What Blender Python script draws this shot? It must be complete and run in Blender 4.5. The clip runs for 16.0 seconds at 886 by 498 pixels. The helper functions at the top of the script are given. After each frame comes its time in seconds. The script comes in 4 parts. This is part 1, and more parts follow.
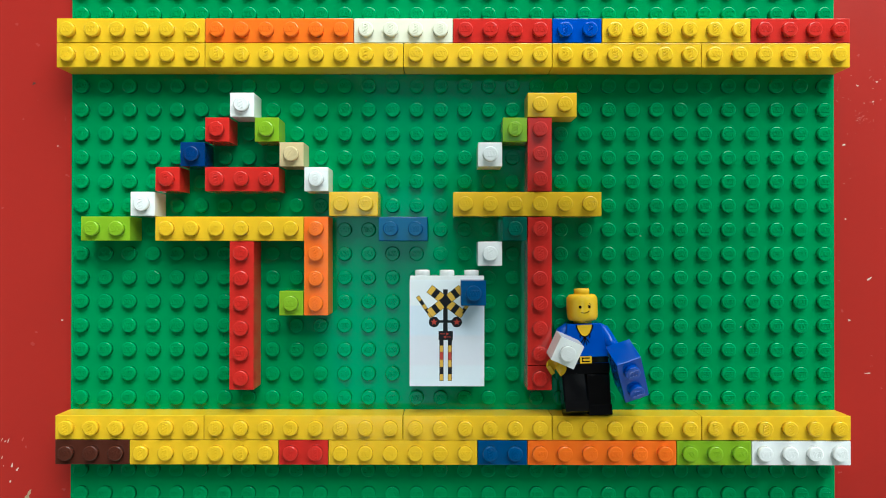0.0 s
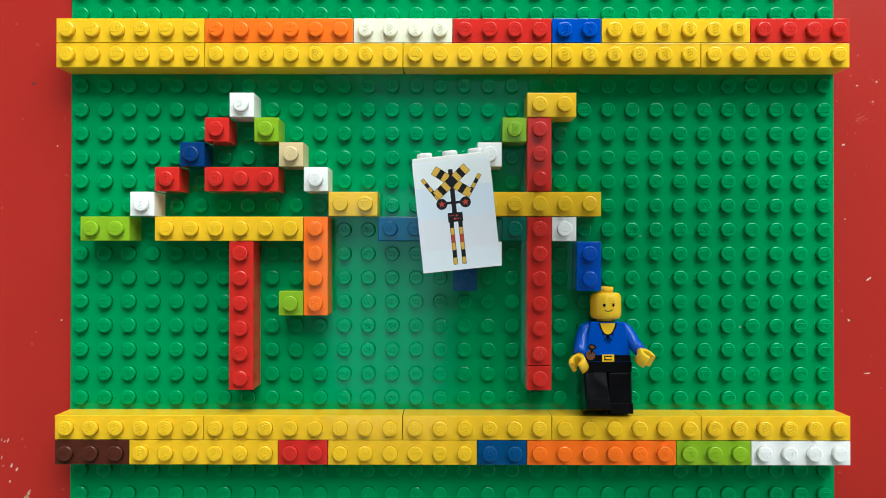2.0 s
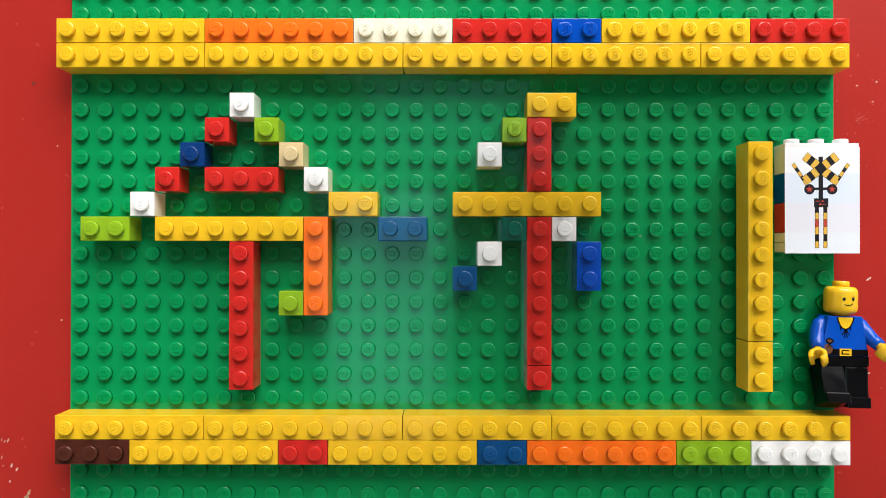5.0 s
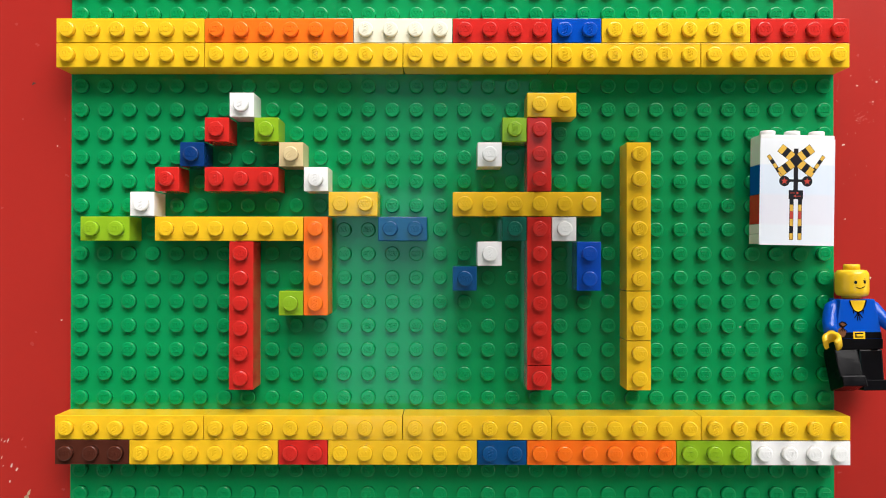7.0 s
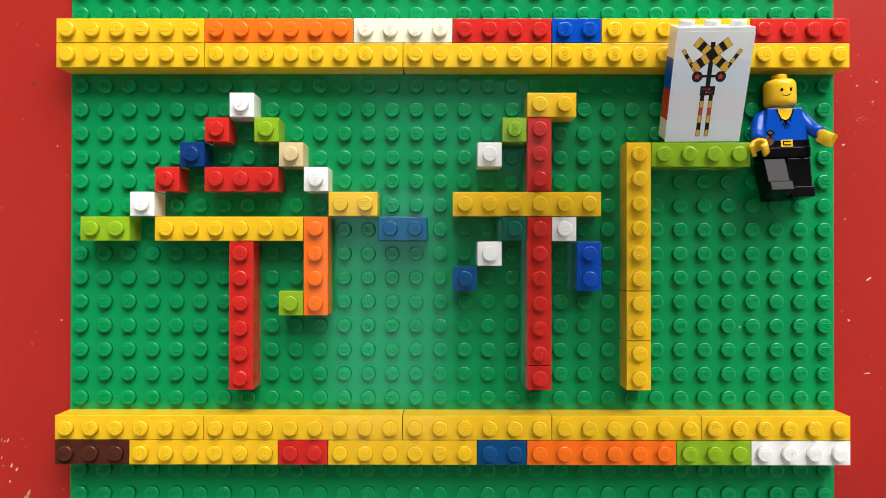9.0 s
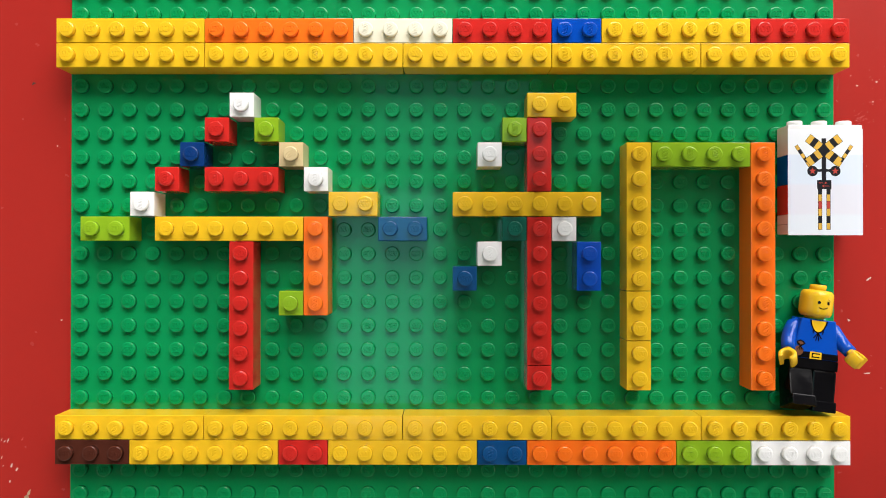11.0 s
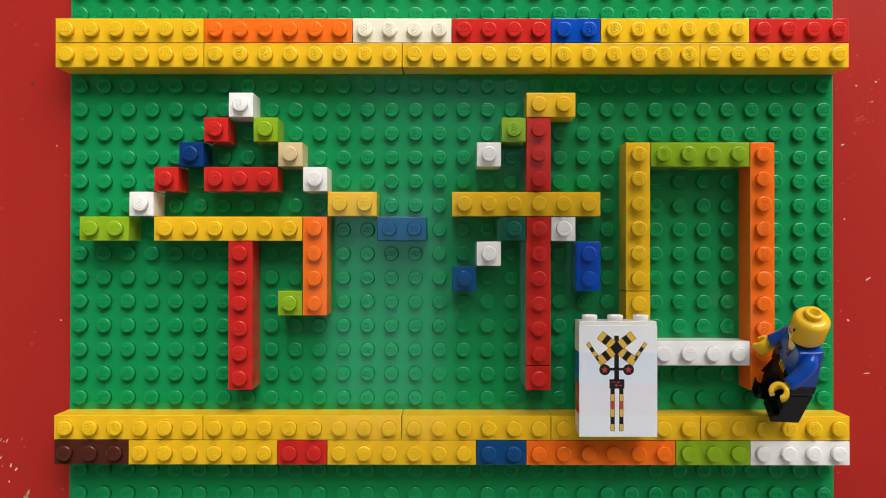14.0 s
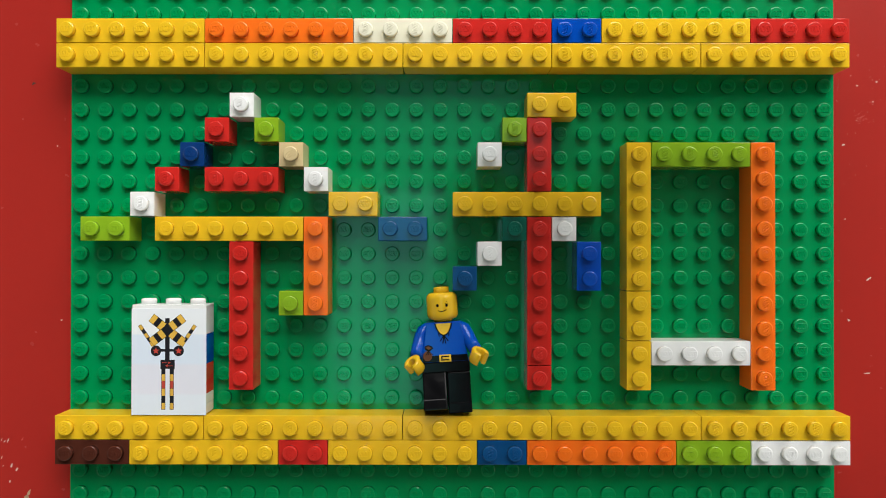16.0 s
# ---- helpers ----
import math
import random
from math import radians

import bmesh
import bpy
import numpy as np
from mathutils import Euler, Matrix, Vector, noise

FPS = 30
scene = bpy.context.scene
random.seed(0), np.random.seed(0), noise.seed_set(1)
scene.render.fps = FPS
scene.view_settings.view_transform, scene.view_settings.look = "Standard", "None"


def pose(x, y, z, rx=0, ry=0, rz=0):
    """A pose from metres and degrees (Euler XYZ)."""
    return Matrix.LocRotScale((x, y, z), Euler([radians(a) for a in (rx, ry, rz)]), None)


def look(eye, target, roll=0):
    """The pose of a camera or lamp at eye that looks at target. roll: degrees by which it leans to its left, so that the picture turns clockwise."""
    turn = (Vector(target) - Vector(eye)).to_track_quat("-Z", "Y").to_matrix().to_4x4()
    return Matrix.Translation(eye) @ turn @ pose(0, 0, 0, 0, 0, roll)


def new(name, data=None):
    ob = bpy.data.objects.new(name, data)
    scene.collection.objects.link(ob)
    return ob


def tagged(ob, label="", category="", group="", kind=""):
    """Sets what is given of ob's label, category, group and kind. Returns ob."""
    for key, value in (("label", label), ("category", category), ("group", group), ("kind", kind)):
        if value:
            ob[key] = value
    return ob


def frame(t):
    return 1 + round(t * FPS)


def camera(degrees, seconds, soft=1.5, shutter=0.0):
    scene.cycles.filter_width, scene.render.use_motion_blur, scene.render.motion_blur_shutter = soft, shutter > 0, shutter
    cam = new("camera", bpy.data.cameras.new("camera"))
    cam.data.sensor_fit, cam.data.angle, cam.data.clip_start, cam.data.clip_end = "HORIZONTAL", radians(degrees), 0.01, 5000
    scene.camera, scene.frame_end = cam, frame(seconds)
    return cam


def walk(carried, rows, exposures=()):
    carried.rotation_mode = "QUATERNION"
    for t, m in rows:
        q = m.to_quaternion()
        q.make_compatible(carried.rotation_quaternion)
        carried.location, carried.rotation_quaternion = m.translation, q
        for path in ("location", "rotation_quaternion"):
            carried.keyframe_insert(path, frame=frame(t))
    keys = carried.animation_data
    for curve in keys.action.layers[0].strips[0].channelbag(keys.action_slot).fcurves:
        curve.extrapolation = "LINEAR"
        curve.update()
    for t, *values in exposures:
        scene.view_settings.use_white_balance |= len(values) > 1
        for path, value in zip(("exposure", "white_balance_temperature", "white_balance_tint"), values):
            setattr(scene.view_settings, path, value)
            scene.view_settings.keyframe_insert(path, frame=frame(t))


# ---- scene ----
MM = 0.001
P = 0.008          # stud pitch
ZP = 0.0016        # top of the baseplate
BH = 0.0096        # brick height
SH = 0.0017        # stud height

# ---------------------------------------------------------------- camera
cam = camera(63.050, 16.0, soft=1.0)
walk(cam, [
    (0.00, pose(-0.00271, -0.00377, 0.24369, 0.314, 0.107, 0.048)),
    (1.70, pose(-0.00271, -0.00377, 0.24369, 0.314, 0.107, 0.048)),
    (2.00, pose(-0.00258, -0.00377, 0.24369, 0.314, 0.107, 0.048)),
    (13.70, pose(-0.00258, -0.00377, 0.24369, 0.314, 0.107, 0.048)),
    (14.00, pose(-0.00233, -0.00377, 0.24369, 0.314, 0.107, 0.048)),
    (14.60, pose(-0.00233, -0.00377, 0.24369, 0.314, 0.107, 0.048)),
    (14.90, pose(-0.00258, -0.00377, 0.24369, 0.314, 0.107, 0.048)),
    (16.00, pose(-0.00258, -0.00377, 0.24369, 0.314, 0.107, 0.048)),
], exposures=[
    (0, -0.1, 5800, -3),
    (0.5, -0.08, 6150, 3),
    (1.0, -0.08, 5950, 1),
    (1.5, -0.08, 6000, 1),
    (2.5, -0.07, 6000, 1),
    (3.0, -0.05, 6350, 9),
    (6.5, 0, 6500, 13),
    (9, 0.02, 6550, 13),
    (11.5, -0.08, 6500, 13),
    (12, -0.1, 5950, 9),
    (12.5, -0.1, 5950, 10),
    (13, -0.08, 6220, 11),
    (13.5, -0.32, 6650, 15),
    (14.5, -0.32, 6700, 15),
    (15.0, -0.36, 6550, 10),
    (16, -0.38, 6450, 9),
])

# ---------------------------------------------------------------- light: one tall window beside the table, overcast day outside
world = bpy.data.worlds.new("sky")
scene.world = world
world.use_nodes = True
wn = world.node_tree
sky = wn.nodes.new("ShaderNodeTexSky")
sky.sky_type, sky.sun_disc, sky.sun_elevation, sky.sun_rotation = "NISHITA", False, radians(40), radians(0)
wn.links.new(sky.outputs["Color"], wn.nodes["Background"].inputs["Color"])
wn.nodes["Background"].inputs["Strength"].default_value = 0.1

WIN = (-0.48, 2.24, 0.48, 2.64)      # x0, x1, z0, z1 of the window opening in the north wall
WALL_N = 2.0
ROOF_WINDOW = (-0.50, -0.01, -0.72, 0.273)   # x0, x1, y0, y1 of the opening to the sky in the ceiling
HAZE_PANE = (-0.34, 0.46, 0.34, 0.80)      # a second, dimmer pane, added farther up the roof for faint haze
day = bpy.data.lights.new("window_daylight", "AREA")
day.shape, day.size, day.size_y, day.energy, day.color = "RECTANGLE", WIN[1] - WIN[0], WIN[3] - WIN[2], 197, (1.0, 0.98, 0.93)
lamp = new("window_daylight", day)
lamp.matrix_world = look(((WIN[0] + WIN[1]) / 2, WALL_N - 0.01, (WIN[2] + WIN[3]) / 2), ((WIN[0] + WIN[1]) / 2, 0, (WIN[2] + WIN[3]) / 2 - 0.56))

# the second, weak lamp is added to lighten the board's upper middle with haze
for pane, watts in ((ROOF_WINDOW, 3.5), (HAZE_PANE, 0.75)):
    roof = bpy.data.lights.new("roof_daylight_and_haze", "AREA")
    roof.shape, roof.size, roof.size_y, roof.energy, roof.color = "RECTANGLE", pane[1] - pane[0], pane[3] - pane[2], watts, (0.34, 0.97, 0.86)
    roof_lamp = new("roof_daylight_and_haze", roof)
    roof_lamp.matrix_world = pose((pane[0] + pane[1]) / 2, (pane[2] + pane[3]) / 2, 2.85)


# ---------------------------------------------------------------- materials
def nodes_of(name):
    m = bpy.data.materials.new(name)
    m.use_nodes = True
    t = m.node_tree
    return m, t, t.nodes["Principled BSDF"]


def plastic(name, rgb, rough=0.10, wear=0.10, scale=90.0, spec=0.4):
    """Moulded glossy plastic: faint colour cloud, smudges in the gloss, fine scuffs in the relief."""
    m, t, b = nodes_of(name)
    N, L = t.nodes, t.links
    tc = N.new("ShaderNodeTexCoord")
    info = N.new("ShaderNodeObjectInfo")
    off = N.new("ShaderNodeVectorMath")
    off.operation = "ADD"
    L.new(tc.outputs["Object"], off.inputs[0])
    L.new(info.outputs["Random"], off.inputs[1])
    cloud = N.new("ShaderNodeTexNoise")
    cloud.inputs["Scale"].default_value, cloud.inputs["Detail"].default_value = scale, 4
    L.new(off.outputs[0], cloud.inputs["Vector"])
    mix = N.new("ShaderNodeMixRGB")
    mix.inputs["Color1"].default_value = (*[c * (1 - wear) for c in rgb], 1)
    mix.inputs["Color2"].default_value = (*[min(1, c * (1 + wear * 0.7)) for c in rgb], 1)
    L.new(cloud.outputs["Fac"], mix.inputs["Fac"])
    L.new(mix.outputs["Color"], b.inputs["Base Color"])
    smudge = N.new("ShaderNodeTexNoise")
    smudge.inputs["Scale"].default_value, smudge.inputs["Detail"].default_value = 260, 6
    L.new(off.outputs[0], smudge.inputs["Vector"])
    ramp = N.new("ShaderNodeMapRange")
    ramp.inputs["From Min"].default_value, ramp.inputs["From Max"].default_value = 0.35, 0.7
    ramp.inputs["To Min"].default_value, ramp.inputs["To Max"].default_value = rough * 0.8, rough * 1.45
    L.new(smudge.outputs["Fac"], ramp.inputs["Value"])
    L.new(ramp.outputs["Result"], b.inputs["Roughness"])
    fine = N.new("ShaderNodeTexNoise")
    fine.inputs["Scale"].default_value, fine.inputs["Detail"].default_value = 900, 5
    L.new(off.outputs[0], fine.inputs["Vector"])
    bump = N.new("ShaderNodeBump")
    bump.inputs["Strength"].default_value, bump.inputs["Distance"].default_value = 0.10, 0.0001
    L.new(fine.outputs["Fac"], bump.inputs["Height"])
    L.new(bump.outputs["Normal"], b.inputs["Normal"])
    b.inputs["IOR"].default_value = 1.5
    b.inputs["Specular IOR Level"].default_value = spec
    return m


def painted(name, rgb, dark, rough, scale, chips=0.0, spec=0.5):
    """Old gloss paint: broad unevenness, small specks, light wear in the gloss."""
    m, t, b = nodes_of(name)
    N, L = t.nodes, t.links
    tc = N.new("ShaderNodeTexCoord")
    big = N.new("ShaderNodeTexNoise")
    big.inputs["Scale"].default_value, big.inputs["Detail"].default_value = scale, 5
    small = N.new("ShaderNodeTexNoise")
    small.inputs["Scale"].default_value, small.inputs["Detail"].default_value = scale * 40, 4
    for n in (big, small):
        L.new(tc.outputs["Object"], n.inputs["Vector"])
    mix = N.new("ShaderNodeMixRGB")
    mix.inputs["Color1"].default_value, mix.inputs["Color2"].default_value = (*dark, 1), (*rgb, 1)
    L.new(big.outputs["Fac"], mix.inputs["Fac"])
    last = mix
    if chips:
        speck = N.new("ShaderNodeTexNoise")
        speck.inputs["Scale"].default_value, speck.inputs["Detail"].default_value = 420, 2
        L.new(tc.outputs["Object"], speck.inputs["Vector"])
        cut = N.new("ShaderNodeMapRange")
        cut.inputs["From Min"].default_value, cut.inputs["From Max"].default_value = 0.76, 0.80
        L.new(speck.outputs["Fac"], cut.inputs["Value"])
        amount = N.new("ShaderNodeMath")
        amount.operation, amount.inputs[1].default_value = "MULTIPLY", chips
        L.new(cut.outputs["Result"], amount.inputs[0])
        last = N.new("ShaderNodeMixRGB")
        last.inputs["Color2"].default_value = (0.62, 0.45, 0.38, 1)
        L.new(mix.outputs["Color"], last.inputs["Color1"])
        L.new(amount.outputs[0], last.inputs["Fac"])
    L.new(last.outputs["Color"], b.inputs["Base Color"])
    rr = N.new("ShaderNodeMapRange")
    rr.inputs["To Min"].default_value, rr.inputs["To Max"].default_value = rough * 0.75, rough * 1.3
    L.new(small.outputs["Fac"], rr.inputs["Value"])
    L.new(rr.outputs["Result"], b.inputs["Roughness"])
    bump = N.new("ShaderNodeBump")
    b.inputs["Specular IOR Level"].default_value = spec
    bump.inputs["Strength"].default_value, bump.inputs["Distance"].default_value = 0.12, 0.0003
    L.new(small.outputs["Fac"], bump.inputs["Height"])
    L.new(bump.outputs["Normal"], b.inputs["Normal"])
    return m


COL = {
    "yellow": (0.75, 0.462, 0.016),
    "orange": (0.85, 0.16, 0.012),
    "white": (0.78, 0.78, 0.78),
    "cream": (0.76, 0.73, 0.58),
    "red": (0.54, 0.022, 0.017),
    "blue": (0.001, 0.062, 0.42),
    "navy": (0.003, 0.035, 0.16),
    "teal_blue": (0.003, 0.062, 0.2),
    "lime": (0.235, 0.41, 0.016),
    "tan": (0.62, 0.49, 0.27),
    "brown": (0.07, 0.018, 0.011),
    "dark_green": (0.003, 0.1, 0.068),
}
LABEL = {
    "yellow": "bright yellow", "orange": "bright orange", "white": "clean white", "cream": "warm off-white",
    "red": "bright red", "blue": "royal blue", "navy": "dark blue", "teal_blue": "dull medium blue",
    "lime": "lime green", "tan": "pale tan", "brown": "dark brown", "dark_green": "dark green",
}
WORDS = {1: "one", 2: "two", 3: "three", 4: "four", 6: "six", 8: "eight", 10: "ten"}
MAT = {k: plastic("plastic_" + k, rgb) for k, rgb in COL.items()}
GREEN = plastic("plastic_baseplate_green", (0.0, 0.262, 0.079), rough=0.095, wear=0.12, scale=40)
SKIN = plastic("plastic_figure_yellow", COL["yellow"], rough=0.14)
BLACK = plastic("plastic_black", (0.004, 0.004, 0.005), rough=0.1, wear=0.3, spec=0.11)
FIGBLUE = plastic("plastic_figure_blue", (0.001, 0.062, 0.42), rough=0.12, spec=0.3)


def thin_paper(name):
    """Thin printed paper; the white, blue and red bricks behind it show through faintly."""
    m, t, b = nodes_of(name)
    N, L = t.nodes, t.links
    tc = N.new("ShaderNodeTexCoord")
    sep = N.new("ShaderNodeSeparateXYZ")
    L.new(tc.outputs["Object"], sep.inputs[0])
    span = N.new("ShaderNodeMapRange")
    span.inputs["From Min"].default_value, span.inputs["From Max"].default_value = -17.6 * MM, 17.6 * MM
    L.new(sep.outputs["Y"], span.inputs["Value"])
    ramp = N.new("ShaderNodeValToRGB")
    stops = ((0.0, (0.70, 0.745, 0.82)), (0.165, (0.70, 0.745, 0.82)), (0.195, (0.70, 0.70, 0.785)), (0.44, (0.69, 0.70, 0.79)), (0.47, (0.65, 0.72, 0.835)), (0.72, (0.65, 0.72, 0.835)), (0.733, (0.76, 0.785, 0.83)))
    ramp.color_ramp.elements[0].position, ramp.color_ramp.elements[1].position = 0.0, stops[-1][0]
    for p, c in stops[1:-1]:
        ramp.color_ramp.elements.new(p)
    for e, (p, c) in zip(ramp.color_ramp.elements, stops):
        e.color = (*c, 1)
    L.new(span.outputs["Result"], ramp.inputs["Fac"])
    L.new(ramp.outputs["Color"], b.inputs["Base Color"])
    fibre = N.new("ShaderNodeTexNoise")
    fibre.inputs["Scale"].default_value, fibre.inputs["Detail"].default_value = 900, 4
    L.new(tc.outputs["Object"], fibre.inputs["Vector"])
    bump = N.new("ShaderNodeBump")
    bump.inputs["Strength"].default_value, bump.inputs["Distance"].default_value = 0.08, 0.0002
    L.new(fibre.outputs["Fac"], bump.inputs["Height"])
    L.new(bump.outputs["Normal"], b.inputs["Normal"])
    b.inputs["Roughness"].default_value = 0.42
    return m


PAPER = thin_paper("printed_paper")
INK_BLACK = painted("ink_black", (0.012, 0.012, 0.016), (0.008, 0.008, 0.012), 0.5, 60, spec=0.15)
INK_YELLOW = painted("ink_yellow", (0.72, 0.44, 0.07), (0.62, 0.36, 0.05), 0.5, 60, spec=0.15)
INK_RED = painted("ink_red", (0.50, 0.06, 0.04), (0.42, 0.05, 0.035), 0.5, 60, spec=0.15)
INK_BROWN = painted("ink_brown", (0.16, 0.06, 0.025), (0.10, 0.04, 0.02), 0.5, 60, spec=0.15)
RED_PAINT = painted("red_gloss_paint", (0.385, 0.021, 0.016), (0.325, 0.018, 0.013), 0.24, 7, chips=0.0)
CHIP = painted("bare_chipped_paint", (0.72, 0.60, 0.50), (0.5, 0.36, 0.28), 0.7, 300)
BARE_WOOD = painted("bare_wood", (0.50, 0.34, 0.20), (0.40, 0.26, 0.15), 0.7, 300)
SCUFF = painted("pink_scuff", (0.46, 0.05, 0.036), (0.42, 0.03, 0.022), 0.5, 300)
DIRT = painted("dark_speck", (0.05, 0.03, 0.02), (0.03, 0.02, 0.015), 0.8, 300)
WALL = painted("grey_wall_paint", (0.68, 0.67, 0.65), (0.62, 0.61, 0.59), 0.8, 3)
CEIL = painted("dark_wood_ceiling", (0.10, 0.075, 0.05), (0.07, 0.05, 0.035), 0.7, 6)
FLOOR = painted("brown_floor", (0.22, 0.15, 0.09), (0.15, 0.10, 0.06), 0.5, 5)


# ---------------------------------------------------------------- mesh helpers
def part(name, bm, material, parent, label="", m=None, smooth=False):
    """One bmesh (or shared mesh) as one object under a thing or a part."""
    if isinstance(bm, bpy.types.Mesh):
        me = bm
    else:
        me = mesh_of(name, bm, material, smooth)
    ob = new(name, me)
    ob.parent = parent
    if m is not None:
        ob.matrix_local = m
    return tagged(ob, label)


def mesh_of(name, bm, materials, smooth=False):
    me = bpy.data.meshes.new(name)
    if smooth:
        for f in bm.faces:
            f.smooth = True
    bm.normal_update()
    bm.to_mesh(me)
    bm.free()
    for x in (materials if isinstance(materials, (list, tuple)) else [materials]):
        me.materials.append(x)
    return me


def box(bm, x0, x1, y0, y1, z0, z1, bevel=0.0, mat=0, m=None, seg=1):
    """Adds a box with rounded edges to bm."""
    before = set(bm.faces)
    t = Matrix.Translation(((x0 + x1) / 2, (y0 + y1) / 2, (z0 + z1) / 2)) @ Matrix.Diagonal((x1 - x0, y1 - y0, z1 - z0, 1))
    vs = bmesh.ops.create_cube(bm, size=1, matrix=t)["verts"]
    if bevel:
        edges = list({e for v in vs for e in v.link_edges})
        bmesh.ops.bevel(bm, geom=edges, offset=bevel, segments=seg, affect="EDGES", profile=0.6)
    faces = [f for f in bm.faces if f not in before]
    vs = list({v for f in faces for v in f.verts})
    for f in faces:
        f.material_index = mat
    if m is not None:
        bmesh.ops.transform(bm, matrix=m, verts=vs)
    return vs


def lathe(bm, profile, seg=24, mat=0, m=None, smooth=True):
    """Turns a profile of (radius, height) about z; closes both ends."""
    rings = []
    for r, z in profile:
        rings.append([bm.verts.new((r * math.cos(2 * math.pi * i / seg), r * math.sin(2 * math.pi * i / seg), z)) for i in range(seg)])
    fs = []
    for a, b in zip(rings, rings[1:]):
        for i in range(seg):
            j = (i + 1) % seg
            fs.append(bm.faces.new((a[i], a[j], b[j], b[i])))
    for f in fs:
        f.smooth = smooth
    fs += [bm.faces.new(rings[0][::-1]), bm.faces.new(rings[-1])]
    for f in fs:
        f.material_index = mat
    vs = [v for ring in rings for v in ring]
    if m is not None:
        bmesh.ops.transform(bm, matrix=m, verts=vs)
    return vs


def prism(bm, pts, z0, z1, mat=0, m=None):
    """Extrudes a flat outline."""
    a = [bm.verts.new((x, y, z0)) for x, y in pts]
    b = [bm.verts.new((x, y, z1)) for x, y in pts]
    n = len(pts)
    fs = [bm.faces.new(a[::-1]), bm.faces.new(b)]
    fs += [bm.faces.new((a[i], a[(i + 1) % n], b[(i + 1) % n], b[i])) for i in range(n)]
    for f in fs:
        f.material_index = mat
    if m is not None:
        bmesh.ops.transform(bm, matrix=m, verts=a + b)
    return a + b


def tube(bm, pts, radii, seg=14, mat=0):
    """A bent round limb through points, with rounded ends."""
    pts = [Vector(p) for p in pts]
    rings = []
    for k, (p, r) in enumerate(zip(pts, radii)):
        d = (pts[min(k + 1, len(pts) - 1)] - pts[max(k - 1, 0)]).normalized()
        q = d.to_track_quat("Z", "Y").to_matrix()
        rings.append([bm.verts.new(p + q @ Vector((r * math.cos(2 * math.pi * i / seg), r * math.sin(2 * math.pi * i / seg), 0))) for i in range(seg)])
    fs = []
    for a, b in zip(rings, rings[1:]):
        for i in range(seg):
            j = (i + 1) % seg
            fs.append(bm.faces.new((a[i], a[j], b[j], b[i])))
    fs += [bm.faces.new(rings[0][::-1]), bm.faces.new(rings[-1])]
    for f in fs:
        f.material_index, f.smooth = mat, True


def stud_bmesh(seg=24, marks=True, rise=0.09):
    """A moulded stud with a soft rim and small raised marks on top."""
    bm = bmesh.new()
    r, h = 2.42 * MM, SH
    lathe(bm, [(r, -0.1 * MM), (r, h - 0.34 * MM), (r - 0.04 * MM, h - 0.19 * MM), (r - 0.13 * MM, h - 0.07 * MM), (r - 0.34 * MM, h)], seg)
    if marks:
        # four slanted marks: plain raised strokes, two of them with a hollow
        slant = Matrix(((1, 0.25, 0, 0), (0, 1, 0, 0), (0, 0, 1, 0), (0, 0, 0, 1)))
        def ridge(x0, x1, y0, y1, top):
            k = 0.09
            vs = box(bm, x0 * MM, x1 * MM, y0 * MM, y1 * MM, h - 0.05 * MM, h + top * MM)
            for v in vs:
                if v.co.z > h:
                    v.co.x += k * MM * (1 if v.co.x < (x0 + x1) / 2 * MM else -1)
                    v.co.y += k * MM * (1 if v.co.y < (y0 + y1) / 2 * MM else -1)
            bmesh.ops.transform(bm, matrix=slant, verts=vs)
        for x, w, hollow in ((-1.45, 0.15, 0), (-0.75, 0.25, 1), (0.12, 0.27, 1), (1.1, 0.30, 1)):
            if hollow:
                for dx in (-w, w):
                    ridge(x + dx - 0.15, x + dx + 0.15, -0.96, 0.96, rise)
                for dy in (-0.82, 0.82):
                    ridge(x - w, x + w, dy - 0.14, dy + 0.14, rise - 0.001)
            else:
                ridge(x - w, x + w, -0.96, 0.96, rise)
    return bm


STUD, BODY = {}, {}
DICE = random.Random(11)


def stud_mesh(colour, material):
    if colour not in STUD:
        STUD[colour] = mesh_of("stud", stud_bmesh(), material)
    return STUD[colour]


def body_mesh(n, colour):
    if (n, colour) not in BODY:
        bm = bmesh.new()
        g = 0.1 * MM
        box(bm, -n * P / 2 + g, n * P / 2 - g, -P / 2 + g, P / 2 - g, 0.0, BH, 0.22 * MM, seg=2)
        BODY[(n, colour)] = mesh_of("body", bm, MAT[colour])
    return BODY[(n, colour)]


def place(c, r, n=1, upright=False, z=ZP):
    """Pose of a brick of n studs whose first stud is in column c and row r."""
    if upright:
        return pose((c + 0.5 - 16) * P, (9 - r - n / 2) * P, z, 0, 0, -90)
    return pose((c + n / 2 - 16) * P, (9 - r - 0.5) * P, z)


def brick(colour, m, n=1, where="on the green baseplate", group=""):
    """A one-wide building brick: body and each stud."""
    root = new("building_brick")
    root.empty_display_size = 0.004
    root.matrix_basis = m
    tagged(root, "%s plastic %s-stud brick %s" % (LABEL[colour], WORDS[n], where), "building brick", group)
    part("body", body_mesh(n, colour), None, root)
    sm = stud_mesh(colour, MAT[colour])
    turn = DICE.choice((0, 0, 90, 180, 30, 90)) if n == 1 else DICE.choice((0, 90, 90, 180)) + DICE.uniform(-4, 4)
    for i in range(n):
        part("stud", sm, None, root, m=pose((i + 0.5 - n / 2) * P, 0, BH, 0, 0, turn))
    return root


